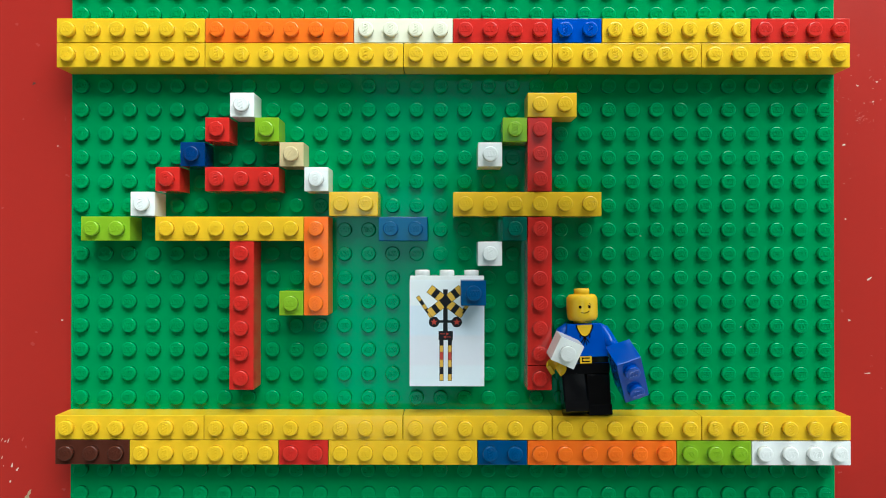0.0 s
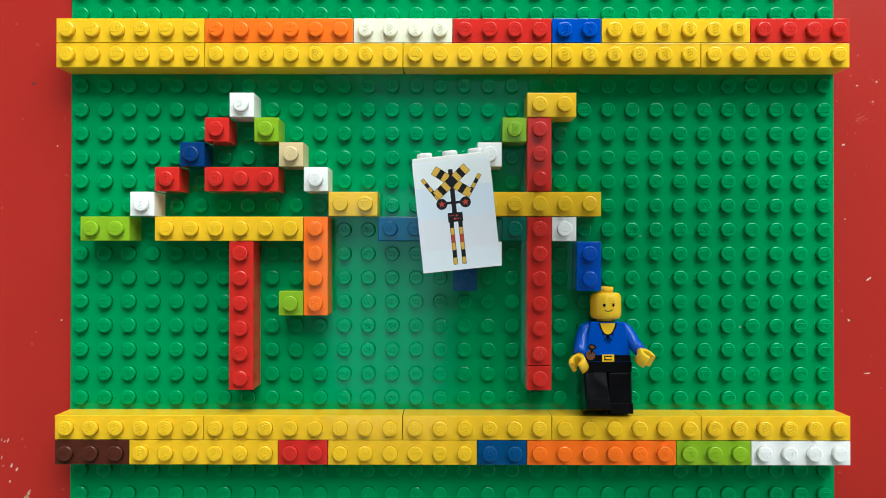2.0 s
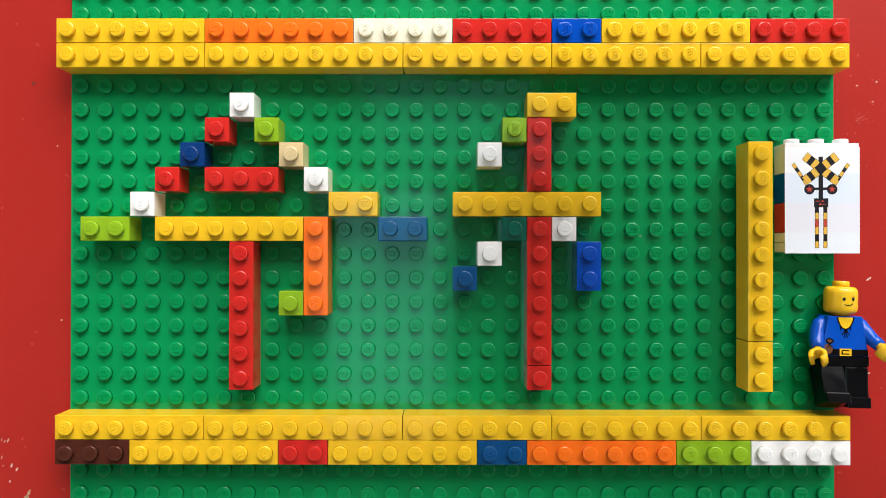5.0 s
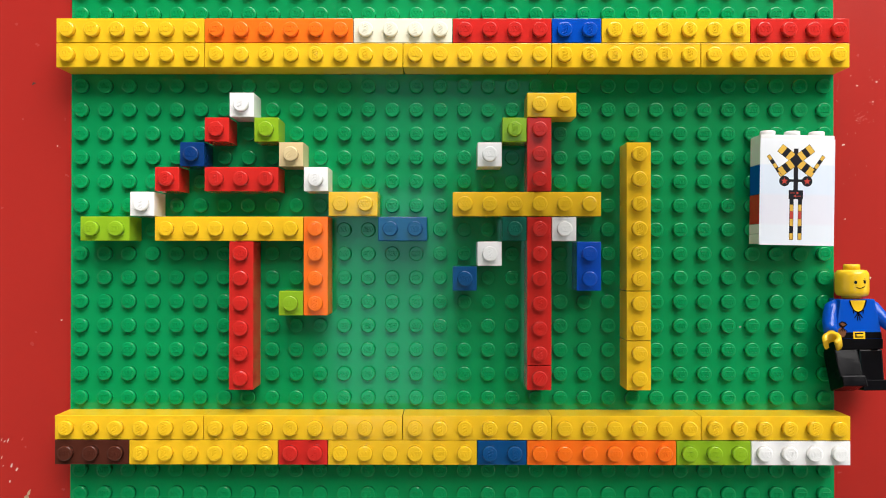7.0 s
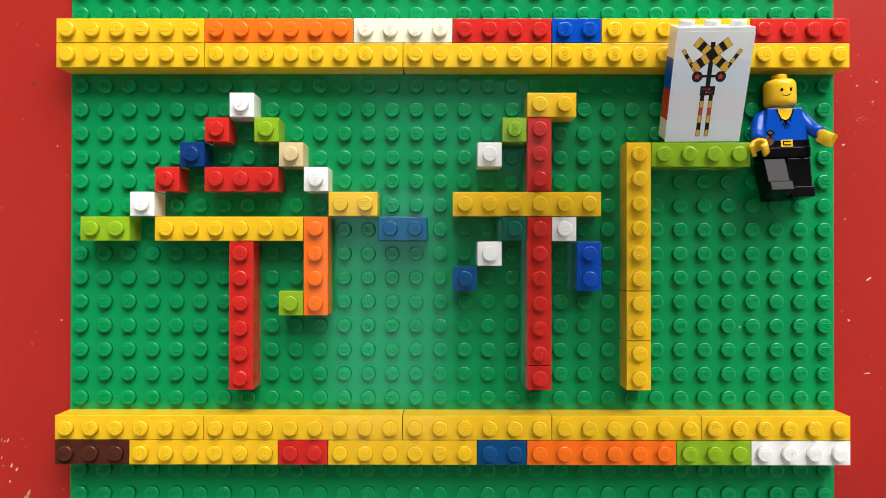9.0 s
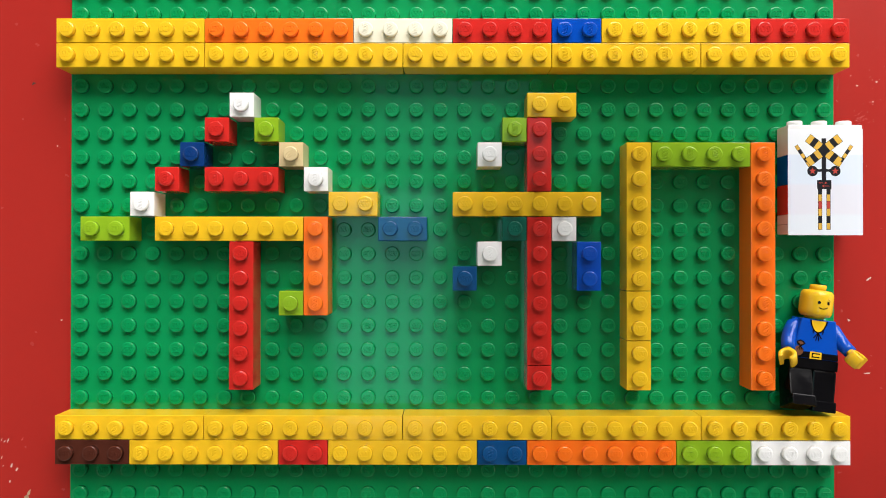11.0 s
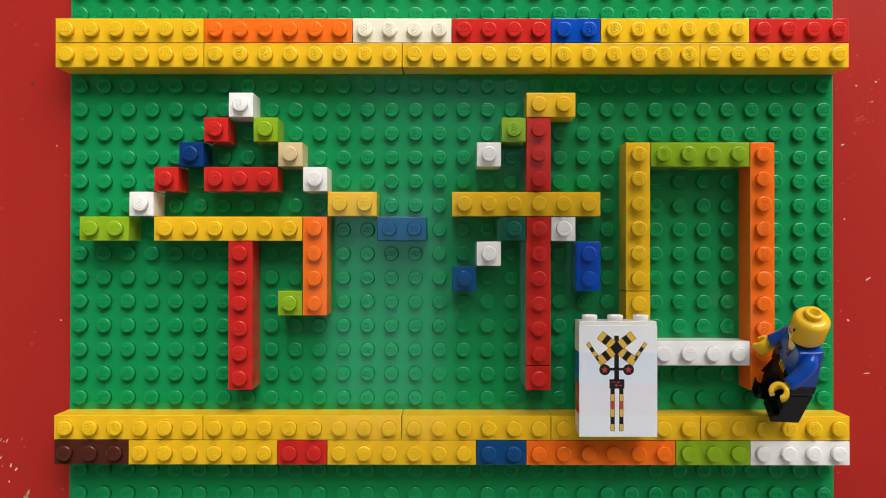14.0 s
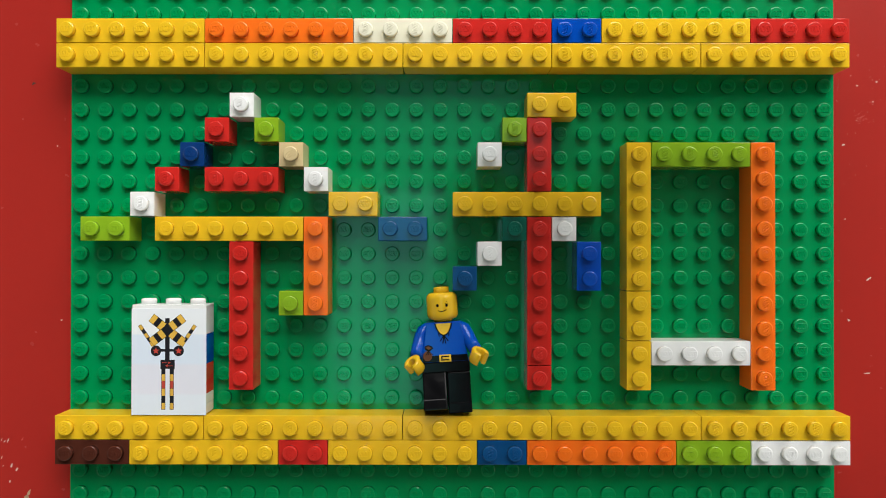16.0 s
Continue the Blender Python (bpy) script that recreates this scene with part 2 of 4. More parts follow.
# ---------------------------------------------------------------- the room around the table
def room():
    x0, x1, y0, y1, z0, z1, th = -2.4, 2.9, -2.56, WALL_N, -0.72, 2.80, 0.15

    def slab(name, a, b, c, d, e, f, mat, label, kind="structure"):
        bm = bmesh.new()
        box(bm, a, b, c, d, e, f)
        return tagged(new(name, mesh_of(name, bm, mat)), label, "", "", kind)
    slab("floor", x0 - th, x1 + th, y0 - th, y1 + th, z0 - th, z0, FLOOR, "brown wooden floor of the room")
    bm = bmesh.new()
    low = y0 - th
    for a, b, c, d in (ROOF_WINDOW, HAZE_PANE):
        box(bm, x0 - th, x1 + th, low, c, z1, z1 + th)
        box(bm, x0 - th, a, c, d, z1, z1 + th)
        box(bm, b, x1 + th, c, d, z1, z1 + th)
        low = d
    box(bm, x0 - th, x1 + th, low, y1 + th, z1, z1 + th)
    tagged(new("ceiling", mesh_of("ceiling", bm, CEIL)), "dark wooden ceiling with a roof window and an added haze pane", "", "", "structure")
    slab("wall_west", x0 - th, x0, y0 - th, y1 + th, z0, z1, WALL, "plain grey wall")
    slab("wall_east", x1, x1 + th, y0 - th, y1 + th, z0, z1, WALL, "plain grey wall")
    slab("wall_south", x0, x1, y0 - th, y0, z0, z1, WALL, "plain grey wall")
    bm = bmesh.new()
    box(bm, x0, WIN[0], y1, y1 + th, z0, z1)
    box(bm, WIN[1], x1, y1, y1 + th, z0, z1)
    box(bm, WIN[0], WIN[1], y1, y1 + th, z0, WIN[2])
    box(bm, WIN[0], WIN[1], y1, y1 + th, WIN[3], z1)
    tagged(new("wall_north", mesh_of("wall_north", bm, WALL)), "plain grey wall with a window opening", "", "", "structure")


def table():
    root = new("table")
    tagged(root, "table with worn glossy red painted top", "table")
    bm = bmesh.new()
    box(bm, -0.55, 0.55, -0.35, 0.35, -0.03, 0.0, 0.003, seg=2)
    part("tabletop", bm, RED_PAINT, root, "glossy red painted top with chips and scuffs")
    for x in (-0.5, 0.5):
        for y in (-0.3, 0.3):
            bm = bmesh.new()
            box(bm, x - 0.025, x + 0.025, y - 0.025, y + 0.025, -0.72, -0.031, 0.003)
            part("leg", bm, RED_PAINT, root)
    return root


def marks_on_table(root):
    """Chips, scuffs and specks in the paint, each a thin flake."""
    rnd = random.Random(5)

    def flake(name, mat, x, y, a, b, turn, label):
        bm = bmesh.new()
        pts = []
        for k in range(9):
            w = 2 * math.pi * k / 9
            s = rnd.uniform(0.55, 1.1)
            pts.append((a * s * math.cos(w), b * s * math.sin(w)))
        prism(bm, pts, 0.0, 0.00006, m=pose(x, y, 0.00002, 0, 0, turn))
        part(name, bm, mat, root, label)
    flake("paint_chip", CHIP, 0.1320, 0.0328, 0.00060, 0.00030, 20, "pale chip in the red paint")
    flake("paint_chip", CHIP, 0.1404, -0.0124, 0.00120, 0.00040, 30, "pale chip in the red paint")
    flake("paint_chip", CHIP, 0.1398, -0.0442, 0.00140, 0.00030, 0, "pale chip in the red paint")
    flake("paint_chip", CHIP, 0.1337, -0.0263, 0.00050, 0.00040, 0, "pale chip in the red paint")
    flake("paint_chip", CHIP, -0.1317, -0.0266, 0.00040, 0.00030, 0, "pale chip in the red paint")
    flake("paint_chip", CHIP, 0.1325, 0.0078, 0.00040, 0.00030, 0, "pale chip in the red paint")
    flake("paint_chip", CHIP, 0.1432, 0.0541, 0.00050, 0.00030, 0, "pale chip in the red paint")
    flake("paint_chip", CHIP, 0.1419, 0.0474, 0.00040, 0.00030, 0, "pale chip in the red paint")
    flake("paint_chip", CHIP, 0.1366, 0.0528, 0.00040, 0.00030, 0, "pale chip in the red paint")
    for k in range(40):
        s = rnd.uniform(0.00005, 0.00013)
        flake("paint_chip", CHIP, 0.1295 + rnd.random() * 0.017, 0.058 - abs(rnd.gauss(0, 0.014)), s, s * 0.8, rnd.uniform(0, 180), "tiny pale chip in the red paint")
    # hazy rubbed patch: a bundle of thin streaks
    for k in range(22):
        s = rnd.uniform(0.0002, 0.0006)
        flake("scuff", SCUFF, 0.1381 + rnd.gauss(0, 0.0011), 0.0414 + rnd.gauss(0, 0.0009), s, s * 0.25, rnd.uniform(15, 50), "pinkish scuff on the red paint")
    # a forked dark nick
    flake("speck", DIRT, -0.14135, 0.05365, 0.00080, 0.00022, -12, "dark nick in the red paint")
    flake("speck", DIRT, -0.14165, 0.05330, 0.00070, 0.00026, 62, "dark nick in the red paint")
    flake("paint_chip", CHIP, -0.13335, 0.03235, 0.00050, 0.00020, 80, "pale chip in the red paint")
    flake("scuff", SCUFF, -0.13285, 0.03195, 0.00060, 0.00012, -25, "pinkish scuff on the red paint")
    # slanting scratches at the corner
    for x, y, a, b, turn in ((-0.1497, -0.0672, 0.0009, 0.00020, 70), (-0.1507, -0.0674, 0.0005, 0.00018, 30), (-0.1518, -0.0668, 0.0007, 0.00012, 70),
                             (-0.1518, -0.0729, 0.0007, 0.00016, 70), (-0.1484, -0.0755, 0.0009, 0.00035, 75), (-0.1467, -0.0769, 0.0009, 0.00042, 60),
                             (-0.1490, -0.0809, 0.0005, 0.00026, 70), (-0.1513, -0.0757, 0.0004, 0.00010, 60)):
        flake("paint_chip", CHIP, x, y, a, b, turn, "thin pale scratch in the red paint")
    flake("scuff", SCUFF, -0.1448, -0.0666, 0.00080, 0.00030, 65, "pinkish scuff on the red paint")
    flake("paint_chip", BARE_WOOD, -0.1427, -0.0850, 0.00180, 0.00055, 62, "long chip with bare wood in the red paint")
    flake("paint_chip", BARE_WOOD, -0.1432, -0.0862, 0.00110, 0.00080, 40, "long chip with bare wood in the red paint")


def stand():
    """Unseen stand added beside the board; its arm holds a panel for shading."""
    root = new("shade_stand")
    tagged(root, "dark grey added stand with post, arm and hanging shade panel", "stand")
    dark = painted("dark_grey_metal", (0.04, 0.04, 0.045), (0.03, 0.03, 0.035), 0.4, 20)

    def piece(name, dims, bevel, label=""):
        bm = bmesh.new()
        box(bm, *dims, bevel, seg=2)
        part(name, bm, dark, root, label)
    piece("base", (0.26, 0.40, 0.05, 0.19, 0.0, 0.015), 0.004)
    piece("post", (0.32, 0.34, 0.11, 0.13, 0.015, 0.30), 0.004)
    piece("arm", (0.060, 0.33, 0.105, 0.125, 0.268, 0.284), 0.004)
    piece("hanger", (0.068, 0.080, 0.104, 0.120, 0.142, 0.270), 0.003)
    # hung panel, sized and placed to darken the board right of centre
    piece("shade_panel", (0.004, 0.127, 0.098, 0.106, 0.074, 0.146), 0.003)


room()
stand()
TABLE = table()
marks_on_table(TABLE)


# ---------------------------------------------------------------- baseplate
def baseplate():
    root = new("baseplate")
    tagged(root, "square green plastic studded baseplate lying on the red table", "baseplate")
    n = 32
    bm = bmesh.new()
    e = n * P / 2 - 0.1 * MM
    box(bm, -e, e, -e, e, 0.00005, ZP, 0.25 * MM, seg=2)
    part("plate", bm, GREEN, root)
    sm = mesh_of("stud", stud_bmesh(20, rise=0.13), GREEN)
    rest = [], []
    coords = np.array([v.co for v in sm.vertices])
    faces = [list(p.vertices) for p in sm.polygons]
    smooth = [p.use_smooth for p in sm.polygons]
    flags = []
    for j in range(n):
        for i in range(n):
            x, y = (i + 0.5 - n / 2) * P, (j + 0.5 - n / 2) * P
            if 7 <= i <= 27 and 10 <= j <= 22:
                part("stud", sm, None, root, m=pose(x, y, ZP))
            else:
                o = len(rest[0])
                rest[0].extend(map(tuple, coords + np.array((x, y, ZP))))
                rest[1].extend([[v + o for v in f] for f in faces])
                flags.extend(smooth)
    me = bpy.data.meshes.new("outer_studs")
    me.from_pydata(rest[0], [], rest[1])
    me.polygons.foreach_set("use_smooth", flags)
    me.materials.append(GREEN)
    ob = new("outer_studs", me)
    ob.parent = root
    tagged(ob, "rows of green moulded studs", "", "", "stuff")
    for mat, x, y, a, turn in ((DIRT, -0.122, -0.0362, 0.0007, 30), (DIRT, -0.029, 0.0472, 0.0004, 0), (CHIP, 0.0965, -0.0284, 0.0004, 40), (CHIP, 0.063, 0.002, 0.0003, 10)):
        bm = bmesh.new()
        prism(bm, [(a * math.cos(k * 1.05), 0.4 * a * math.sin(k * 1.05)) for k in range(6)], 0, 0.0001, m=pose(x, y, ZP, 0, 0, turn))
        part("dust_fleck", bm, mat, root, "small fleck of dust")


baseplate()


# ---------------------------------------------------------------- bricks that stay in place
def row_of(r, pieces, where, group):
    c = 0
    for colour, n in pieces:
        brick(colour, place(c, r, n), n, where, group)
        c += n


TOP = "in the upper border row"
LOW = "in the lower border row"
row_of(0, [("yellow", 6), ("orange", 6), ("cream", 4), ("red", 4), ("blue", 2), ("yellow", 6), ("red", 4)], TOP, "upper border bricks")
row_of(1, [("yellow", 6), ("yellow", 8), ("yellow", 6), ("yellow", 6), ("yellow", 6)], TOP, "upper border bricks")
row_of(16, [("yellow", 6), ("yellow", 8), ("yellow", 6), ("yellow", 6), ("yellow", 6)], LOW, "lower border bricks")
row_of(17, [("brown", 3), ("yellow", 6), ("red", 2), ("yellow", 6), ("teal_blue", 2), ("orange", 6), ("lime", 3), ("white", 4)], LOW, "lower border bricks")

ROOF = [
    ("white", 7, 3, 1, 0), ("red", 6, 4, 1, 0), ("lime", 8, 4, 1, 0), ("navy", 5, 5, 1, 0), ("tan", 9, 5, 1, 0),
    ("red", 4, 6, 1, 0), ("red", 6, 6, 3, 0), ("white", 10, 6, 1, 0), ("white", 3, 7, 1, 0), ("yellow", 11, 7, 2, 0),
    ("lime", 1, 8, 2, 0), ("yellow", 4, 8, 6, 0), ("orange", 10, 8, 4, 1), ("teal_blue", 13, 8, 2, 0),
    ("red", 7, 9, 6, 1), ("lime", 9, 11, 1, 0),
]
TREE = [
    ("yellow", 19, 3, 2, 0), ("lime", 18, 4, 1, 0), ("red", 19, 4, 3, 1), ("white", 17, 5, 1, 0), ("yellow", 16, 7, 6, 0),
    ("dark_green", 18, 8, 1, 0), ("red", 19, 8, 6, 1), ("red", 19, 14, 1, 0), ("white", 17, 9, 1, 0),
]
for colour, c, r, n, up in ROOF:
    brick(colour, place(c, r, n, up), n, "in the first written sign", "first sign bricks")
for colour, c, r, n, up in TREE:
    brick(colour, place(c, r, n, up), n, "in the second written sign", "second sign bricks")

# bricks that are carried into place
CARRIED = {
    "blue_dot": brick("teal_blue", place(16, 10), 1, "of the second written sign", "second sign bricks"),
    "white_dot": brick("white", place(20, 8), 1, "of the second written sign", "second sign bricks"),
    "blue_pair": brick("blue", place(21, 9, 2, True), 2, "of the second written sign", "second sign bricks"),
    "post_upper": brick("yellow", place(23, 5, 6, True), 6, "in the box-shaped sign", "third sign bricks"),
    "post_middle": brick("yellow", place(23, 11, 2, True), 2, "in the box-shaped sign", "third sign bricks"),
    "post_lower": brick("yellow", place(23, 13, 2, True), 2, "in the box-shaped sign", "third sign bricks"),
    "lintel": brick("lime", place(24, 5, 4), 4, "in the box-shaped sign", "third sign bricks"),
    "far_post": brick("orange", place(28, 5, 10, True), 10, "in the box-shaped sign", "third sign bricks"),
    "sill": brick("white", place(24, 13, 4), 4, "in the box-shaped sign", "third sign bricks"),
}


# ---------------------------------------------------------------- crossing sign block: a small stack of bricks with a printed card on its face
def sign_block():
    """Lies on its back: x across, y up the stack, z out of the card. Origin at the middle of the back."""
    root = new("crossing_sign")
    tagged(root, "stack of white, blue and red bricks with printed railway crossing card", "sign")
    w, y = 12 * MM, -17.6 * MM
    top = 17.6 * MM
    for name, colour, h in (("base_plate", "white", 3.2), ("base_plate", "white", 3.2), ("brick", "red", 9.6), ("brick", "blue", 9.6), ("brick", "white", 9.6)):
        bm = bmesh.new()
        box(bm, -w + 0.1 * MM, w - 0.1 * MM, y + 0.03 * MM, y + h * MM - 0.03 * MM, 0.0, 7.8 * MM, 0.2 * MM, seg=2)
        part(name, bm, MAT[colour], root, LABEL[colour] + " plastic brick in the stack")
        y += h * MM
    for i in range(3):
        part("stud", stud_mesh("white", MAT["white"]), None, root, m=pose((i - 1) * P, top, 3.9 * MM, -90, 0, 0))
    bm = bmesh.new()
    box(bm, -w + 0.0 * MM, w - 0.0 * MM, -top - 0.3 * MM, top - 1.3 * MM, 7.82 * MM, 8.0 * MM)
    card = part("printed_card", bm, PAPER, root, "white paper card with a level crossing signal")
    Z = 8.0 * MM

    def ink(name, pts, mat, lift, m=None):
        bm = bmesh.new()
        prism(bm, [(x * MM, yy * MM) for x, yy in pts], Z - 0.05 * MM, Z + lift * MM, m=m)
        part(name, bm, mat, card)

    def rect(name, mat, x0, x1, y0, y1, lift, m=None):
        ink(name, [(x0, y0), (x1, y0), (x1, y1), (x0, y1)], mat, lift, m)

    def disc(name, mat, x, yy, r, lift):
        ink(name, [(x + r * math.cos(k * math.pi / 10), yy + r * math.sin(k * math.pi / 10)) for k in range(20)], mat, lift)

    def banded(name, cx, cy, length, width, turn, bands, lift, middle=0.0):
        m = Matrix.Translation((cx * MM, cy * MM, 0)) @ Matrix.Rotation(radians(turn), 4, "Z")
        rect(name, INK_BLACK, -length / 2 - 0.12, length / 2 + 0.12, -width / 2 - 0.12, width / 2 + 0.12, lift, m)
        mid = middle or length / bands
        s = (length - mid) / (bands - 1)
        a = -length / 2
        for k in range(bands):
            b = a + (mid if k == bands // 2 else s)
            if k % 2 == 0:
                ink("stripe", [(a, -width / 2), (b, -width / 2), (b, width / 2), (a, width / 2)], INK_YELLOW, lift + 0.012, m)
            a = b

    CX = -0.5
    rect("mast", INK_BLACK, CX - 0.72, CX + 0.72, -0.6, 13.2, 0.010)
    banded("cross_arm", CX, 9.4, 12.9, 2.75, -38, 7, 0.016, 3.0)
    banded("cross_arm", CX, 9.4, 12.9, 2.75, 38, 7, 0.034, 3.0)
    for s in (-1, 1):
        banded("barrier_arm", CX + s * 6.7, 7.6, 7.8, 0.95, s * 56, 5, 0.02)
        rect("lamp_bracket", INK_BLACK, *sorted((CX, CX + s * 3.6)), 2.45, 3.3, 0.012)
        disc("lamp", INK_BLACK, CX + s * 3.65, 2.7, 1.7, 0.03)
        star = []
        for k in range(10):
            r = 1.15 if k % 2 == 0 else 0.5
            a = math.pi / 2 + k * math.pi / 5
            star.append((CX + s * 3.65 + r * math.cos(a), 2.7 + r * math.sin(a)))
        ink("star", star, INK_RED, 0.045)
    rect("control_box", INK_BLACK, CX - 2.2, CX + 2.4, -3.1, -0.2, 0.014)
    for s in (-1, 1):
        rect("arrow", INK_RED, *sorted((CX + s * 0.2, CX + s * 1.7)), -1.7 - s * 0.5, -1.5 - s * 0.5, 0.026)
        ink("arrow_head", [(CX + 0.2 - s * 0.1, -1.15 + s * -0.45), (CX + 0.2 - s * 0.9, -1.6 - s * 0.5), (CX + 0.2 - s * 0.1, -2.05 - s * 0.5)][::(1 if s > 0 else -1)], INK_RED, 0.026)
        x = CX + 0.1 + s * 1.35
        rect("post", INK_BLACK, x - 0.66, x + 0.66, -16.2, -3.0, 0.010)
        for mat, a, b in ((INK_YELLOW, -7.0, -4.8), (INK_RED, -9.4, -7.0), (INK_YELLOW, -11.8, -9.4), (INK_YELLOW, -16.1, -14.0)):
            rect("band", mat, x - 0.5, x + 0.5, a + 0.05, b - 0.05, 0.022)
    return root


SIGN = sign_block()


# ---------------------------------------------------------------- toy figure, one plain mesh lying on its back: x across, y up the body, z out of its front
def grip(bm, m, mat):
    """An open C-shaped hand, round at its rims."""
    u, n = MM, 20
    prof = [(2.45, -2.1), (2.75, -1.8), (2.75, 1.8), (2.45, 2.1), (1.5, 2.1), (1.4, 1.9), (1.4, -1.9), (1.5, -2.1)]
    rings = []
    for k in range(n + 1):
        a = radians(130 + k * 280 / n)
        rings.append([bm.verts.new((r * u * math.cos(a), r * u * math.sin(a), z * u)) for r, z in prof])
    fs = []
    for p, q in zip(rings, rings[1:]):
        for i in range(len(prof)):
            j = (i + 1) % len(prof)
            fs.append(bm.faces.new((p[i], q[i], q[j], p[j])))
    for f in fs:
        f.smooth = True
    fs += [bm.faces.new(rings[0]), bm.faces.new(rings[-1][::-1])]
    for f in fs:
        f.material_index = mat
    bmesh.ops.transform(bm, matrix=m, verts=[v for r in rings for v in r])


def toy_figure():
    bm = bmesh.new()
    SK, BK, BL, BR = 0, 1, 2, 3
    u = MM
    for s, swing in ((-1, 21), (1, 5)):
        x0, x1 = sorted((s * 0.12 * u, s * 7.7 * u))
        leg = box(bm, x0, x1, 0.0, 3.4 * u, -3.9 * u, 4.9 * u, 0.35 * u, BK, seg=2)
        leg += box(bm, x0, x1, 2.6 * u, 13.0 * u, -3.9 * u, 3.6 * u, 0.5 * u, BK, seg=2)
        leg += lathe(bm, [(3.2 * u, 0), (3.5 * u, 0.3 * u), (3.5 * u, 7.0 * u), (3.2 * u, 7.3 * u)], 24, BK,
                     m=Matrix.Translation((x0 + 0.1 * u, 11.6 * u, 0)) @ Matrix.Rotation(radians(90), 4, "Y"))
        hip = Matrix.Translation((0, 11.6 * u, 0))
        bmesh.ops.transform(bm, matrix=hip @ Matrix.Rotation(radians(-swing), 4, "X") @ hip.inverted(), verts=leg)
    box(bm, -7.75 * u, 7.75 * u, 13.4 * u, 16.7 * u, -3.9 * u, 3.8 * u, 0.3 * u, BK, seg=2)
    # torso, narrower at the shoulders
    vs = box(bm, -7.6 * u, 7.6 * u, 16.7 * u, 29.5 * u, -3.9 * u, 3.9 * u, 0.45 * u, BL, seg=2)
    for v in vs:
        k = (v.co.y - 16.7 * u) / (12.8 * u)
        v.co.x *= 1 - 0.27 * k
        v.co.z *= 1 - 0.12 * k
    front = lambda y: 3.9 * u * (1 - 0.12 * (y - 16.7) / 12.8) + 0.02 * u
    # neck, head with a top knob
    R = Matrix.Rotation(radians(-90), 4, "X")
    lathe(bm, [(3.0 * u, 0), (3.0 * u, 1.2 * u)], 20, SK, m=Matrix.Translation((0, 29.7 * u, 0)) @ R)
    lathe(bm, [(3.4 * u, 0), (4.5 * u, 0.35 * u), (4.95 * u, 1.2 * u), (5.05 * u, 2.2 * u), (5.05 * u, 6.6 * u), (4.9 * u, 7.7 * u), (4.3 * u, 8.5 * u), (3.2 * u, 8.75 * u)],
          28, SK, m=Matrix.Translation((0, 30.2 * u, 0.2 * u)) @ R)
    lathe(bm, [(2.5 * u, 0), (2.5 * u, 1.75 * u), (2.25 * u, 2.0 * u), (1.55 * u, 2.0 * u), (1.4 * u, 1.85 * u), (1.35 * u, 0.3 * u)], 22, SK, m=Matrix.Translation((0, 38.7 * u, 0.2 * u)) @ R)
    # face marks on the head's curve
    def on_head(x, y, w, h):
        z = 0.2 + math.sqrt(5.05 ** 2 - x * x)
        a = math.degrees(math.asin(x / 5.05))
        m = Matrix.Translation((x * u, y * u, (z - 0.03) * u)) @ Matrix.Rotation(radians(a), 4, "Y")
        prism(bm, [(w * u * math.cos(k * math.pi / 5), h * u * math.sin(k * math.pi / 5)) for k in range(10)], 0.0, 0.07 * u, BK, m)
    for s in (-1, 1):
        on_head(s * 1.45, 35.0, 0.46, 0.54)
    for k in range(-6, 7):
        x = k * 0.2
        on_head(x, 33.1 + 0.04 * k * k / 4.0 + 0.02 * k, 0.15, 0.15)
    # worn print beside one eye
    on_head(1.15, 35.5, 0.28, 0.16)
    on_head(1.9, 35.6, 0.2, 0.14)
    on_head(1.5, 36.1, 0.22, 0.09)
    # arms with bent elbows, and open grips
    for s, raised in ((-1, 10), (1, 22)):
        before = set(bm.verts)
        if s < 0:
            bend, hand, roll = [(8.4, 21.7, 1.1), (8.9, 19.9, 2.1), (9.3, 18.4, 3.1)], (9.9, 15.4, 4.4), 14
        else:
            bend, hand, roll = [(8.5, 21.9, 1.2), (9.2, 20.2, 2.2), (9.7, 18.8, 3.3)], (10.6, 16.0, 4.6), 20
        tube(bm, [(s * x * u, y * u, z * u) for x, y, z in [(4.3, 27.3, 0), (5.2, 27.4, 0), (6.5, 26.5, 0.1), (7.5, 24.3, 0.4)] + bend],
             [1.4 * u, 2.1 * u, 2.4 * u, 2.4 * u, 2.25 * u, 2.15 * u, 2.05 * u], 14, BL)
        x, y, z = bend[-1]
        tube(bm, [(s * (x - 0.1) * u, (y + 0.2) * u, (z - 0.2) * u), (s * (x + hand[0]) / 2 * u, (y + hand[1]) / 2 * u, (z + hand[2]) / 2 * u)], [1.25 * u, 1.25 * u], 12, SK)
        m = Matrix.Translation((s * hand[0] * u, hand[1] * u, hand[2] * u)) @ Matrix.Rotation(radians(s * roll), 4, "Z") @ Matrix.Rotation(radians(s * 40), 4, "Y") @ Matrix.Rotation(radians(-28), 4, "X") @ Matrix.Rotation(radians(180), 4, "Z")
        grip(bm, m, SK)
        shoulder = Matrix.Translation((0, 26.5 * u, 0))
        bmesh.ops.transform(bm, matrix=shoulder @ Matrix.Rotation(radians(-raised), 4, "X") @ shoulder.inverted(), verts=[v for v in bm.verts if v not in before])
    # printed shirt: open neck, laces, belt and buckle, small pouch
    def patch(pts, mat, lift):
        a = [bm.verts.new((x * u, y * u, front(y) + lift * u)) for x, y in pts]
        f = bm.faces.new(a)
        f.material_index = mat
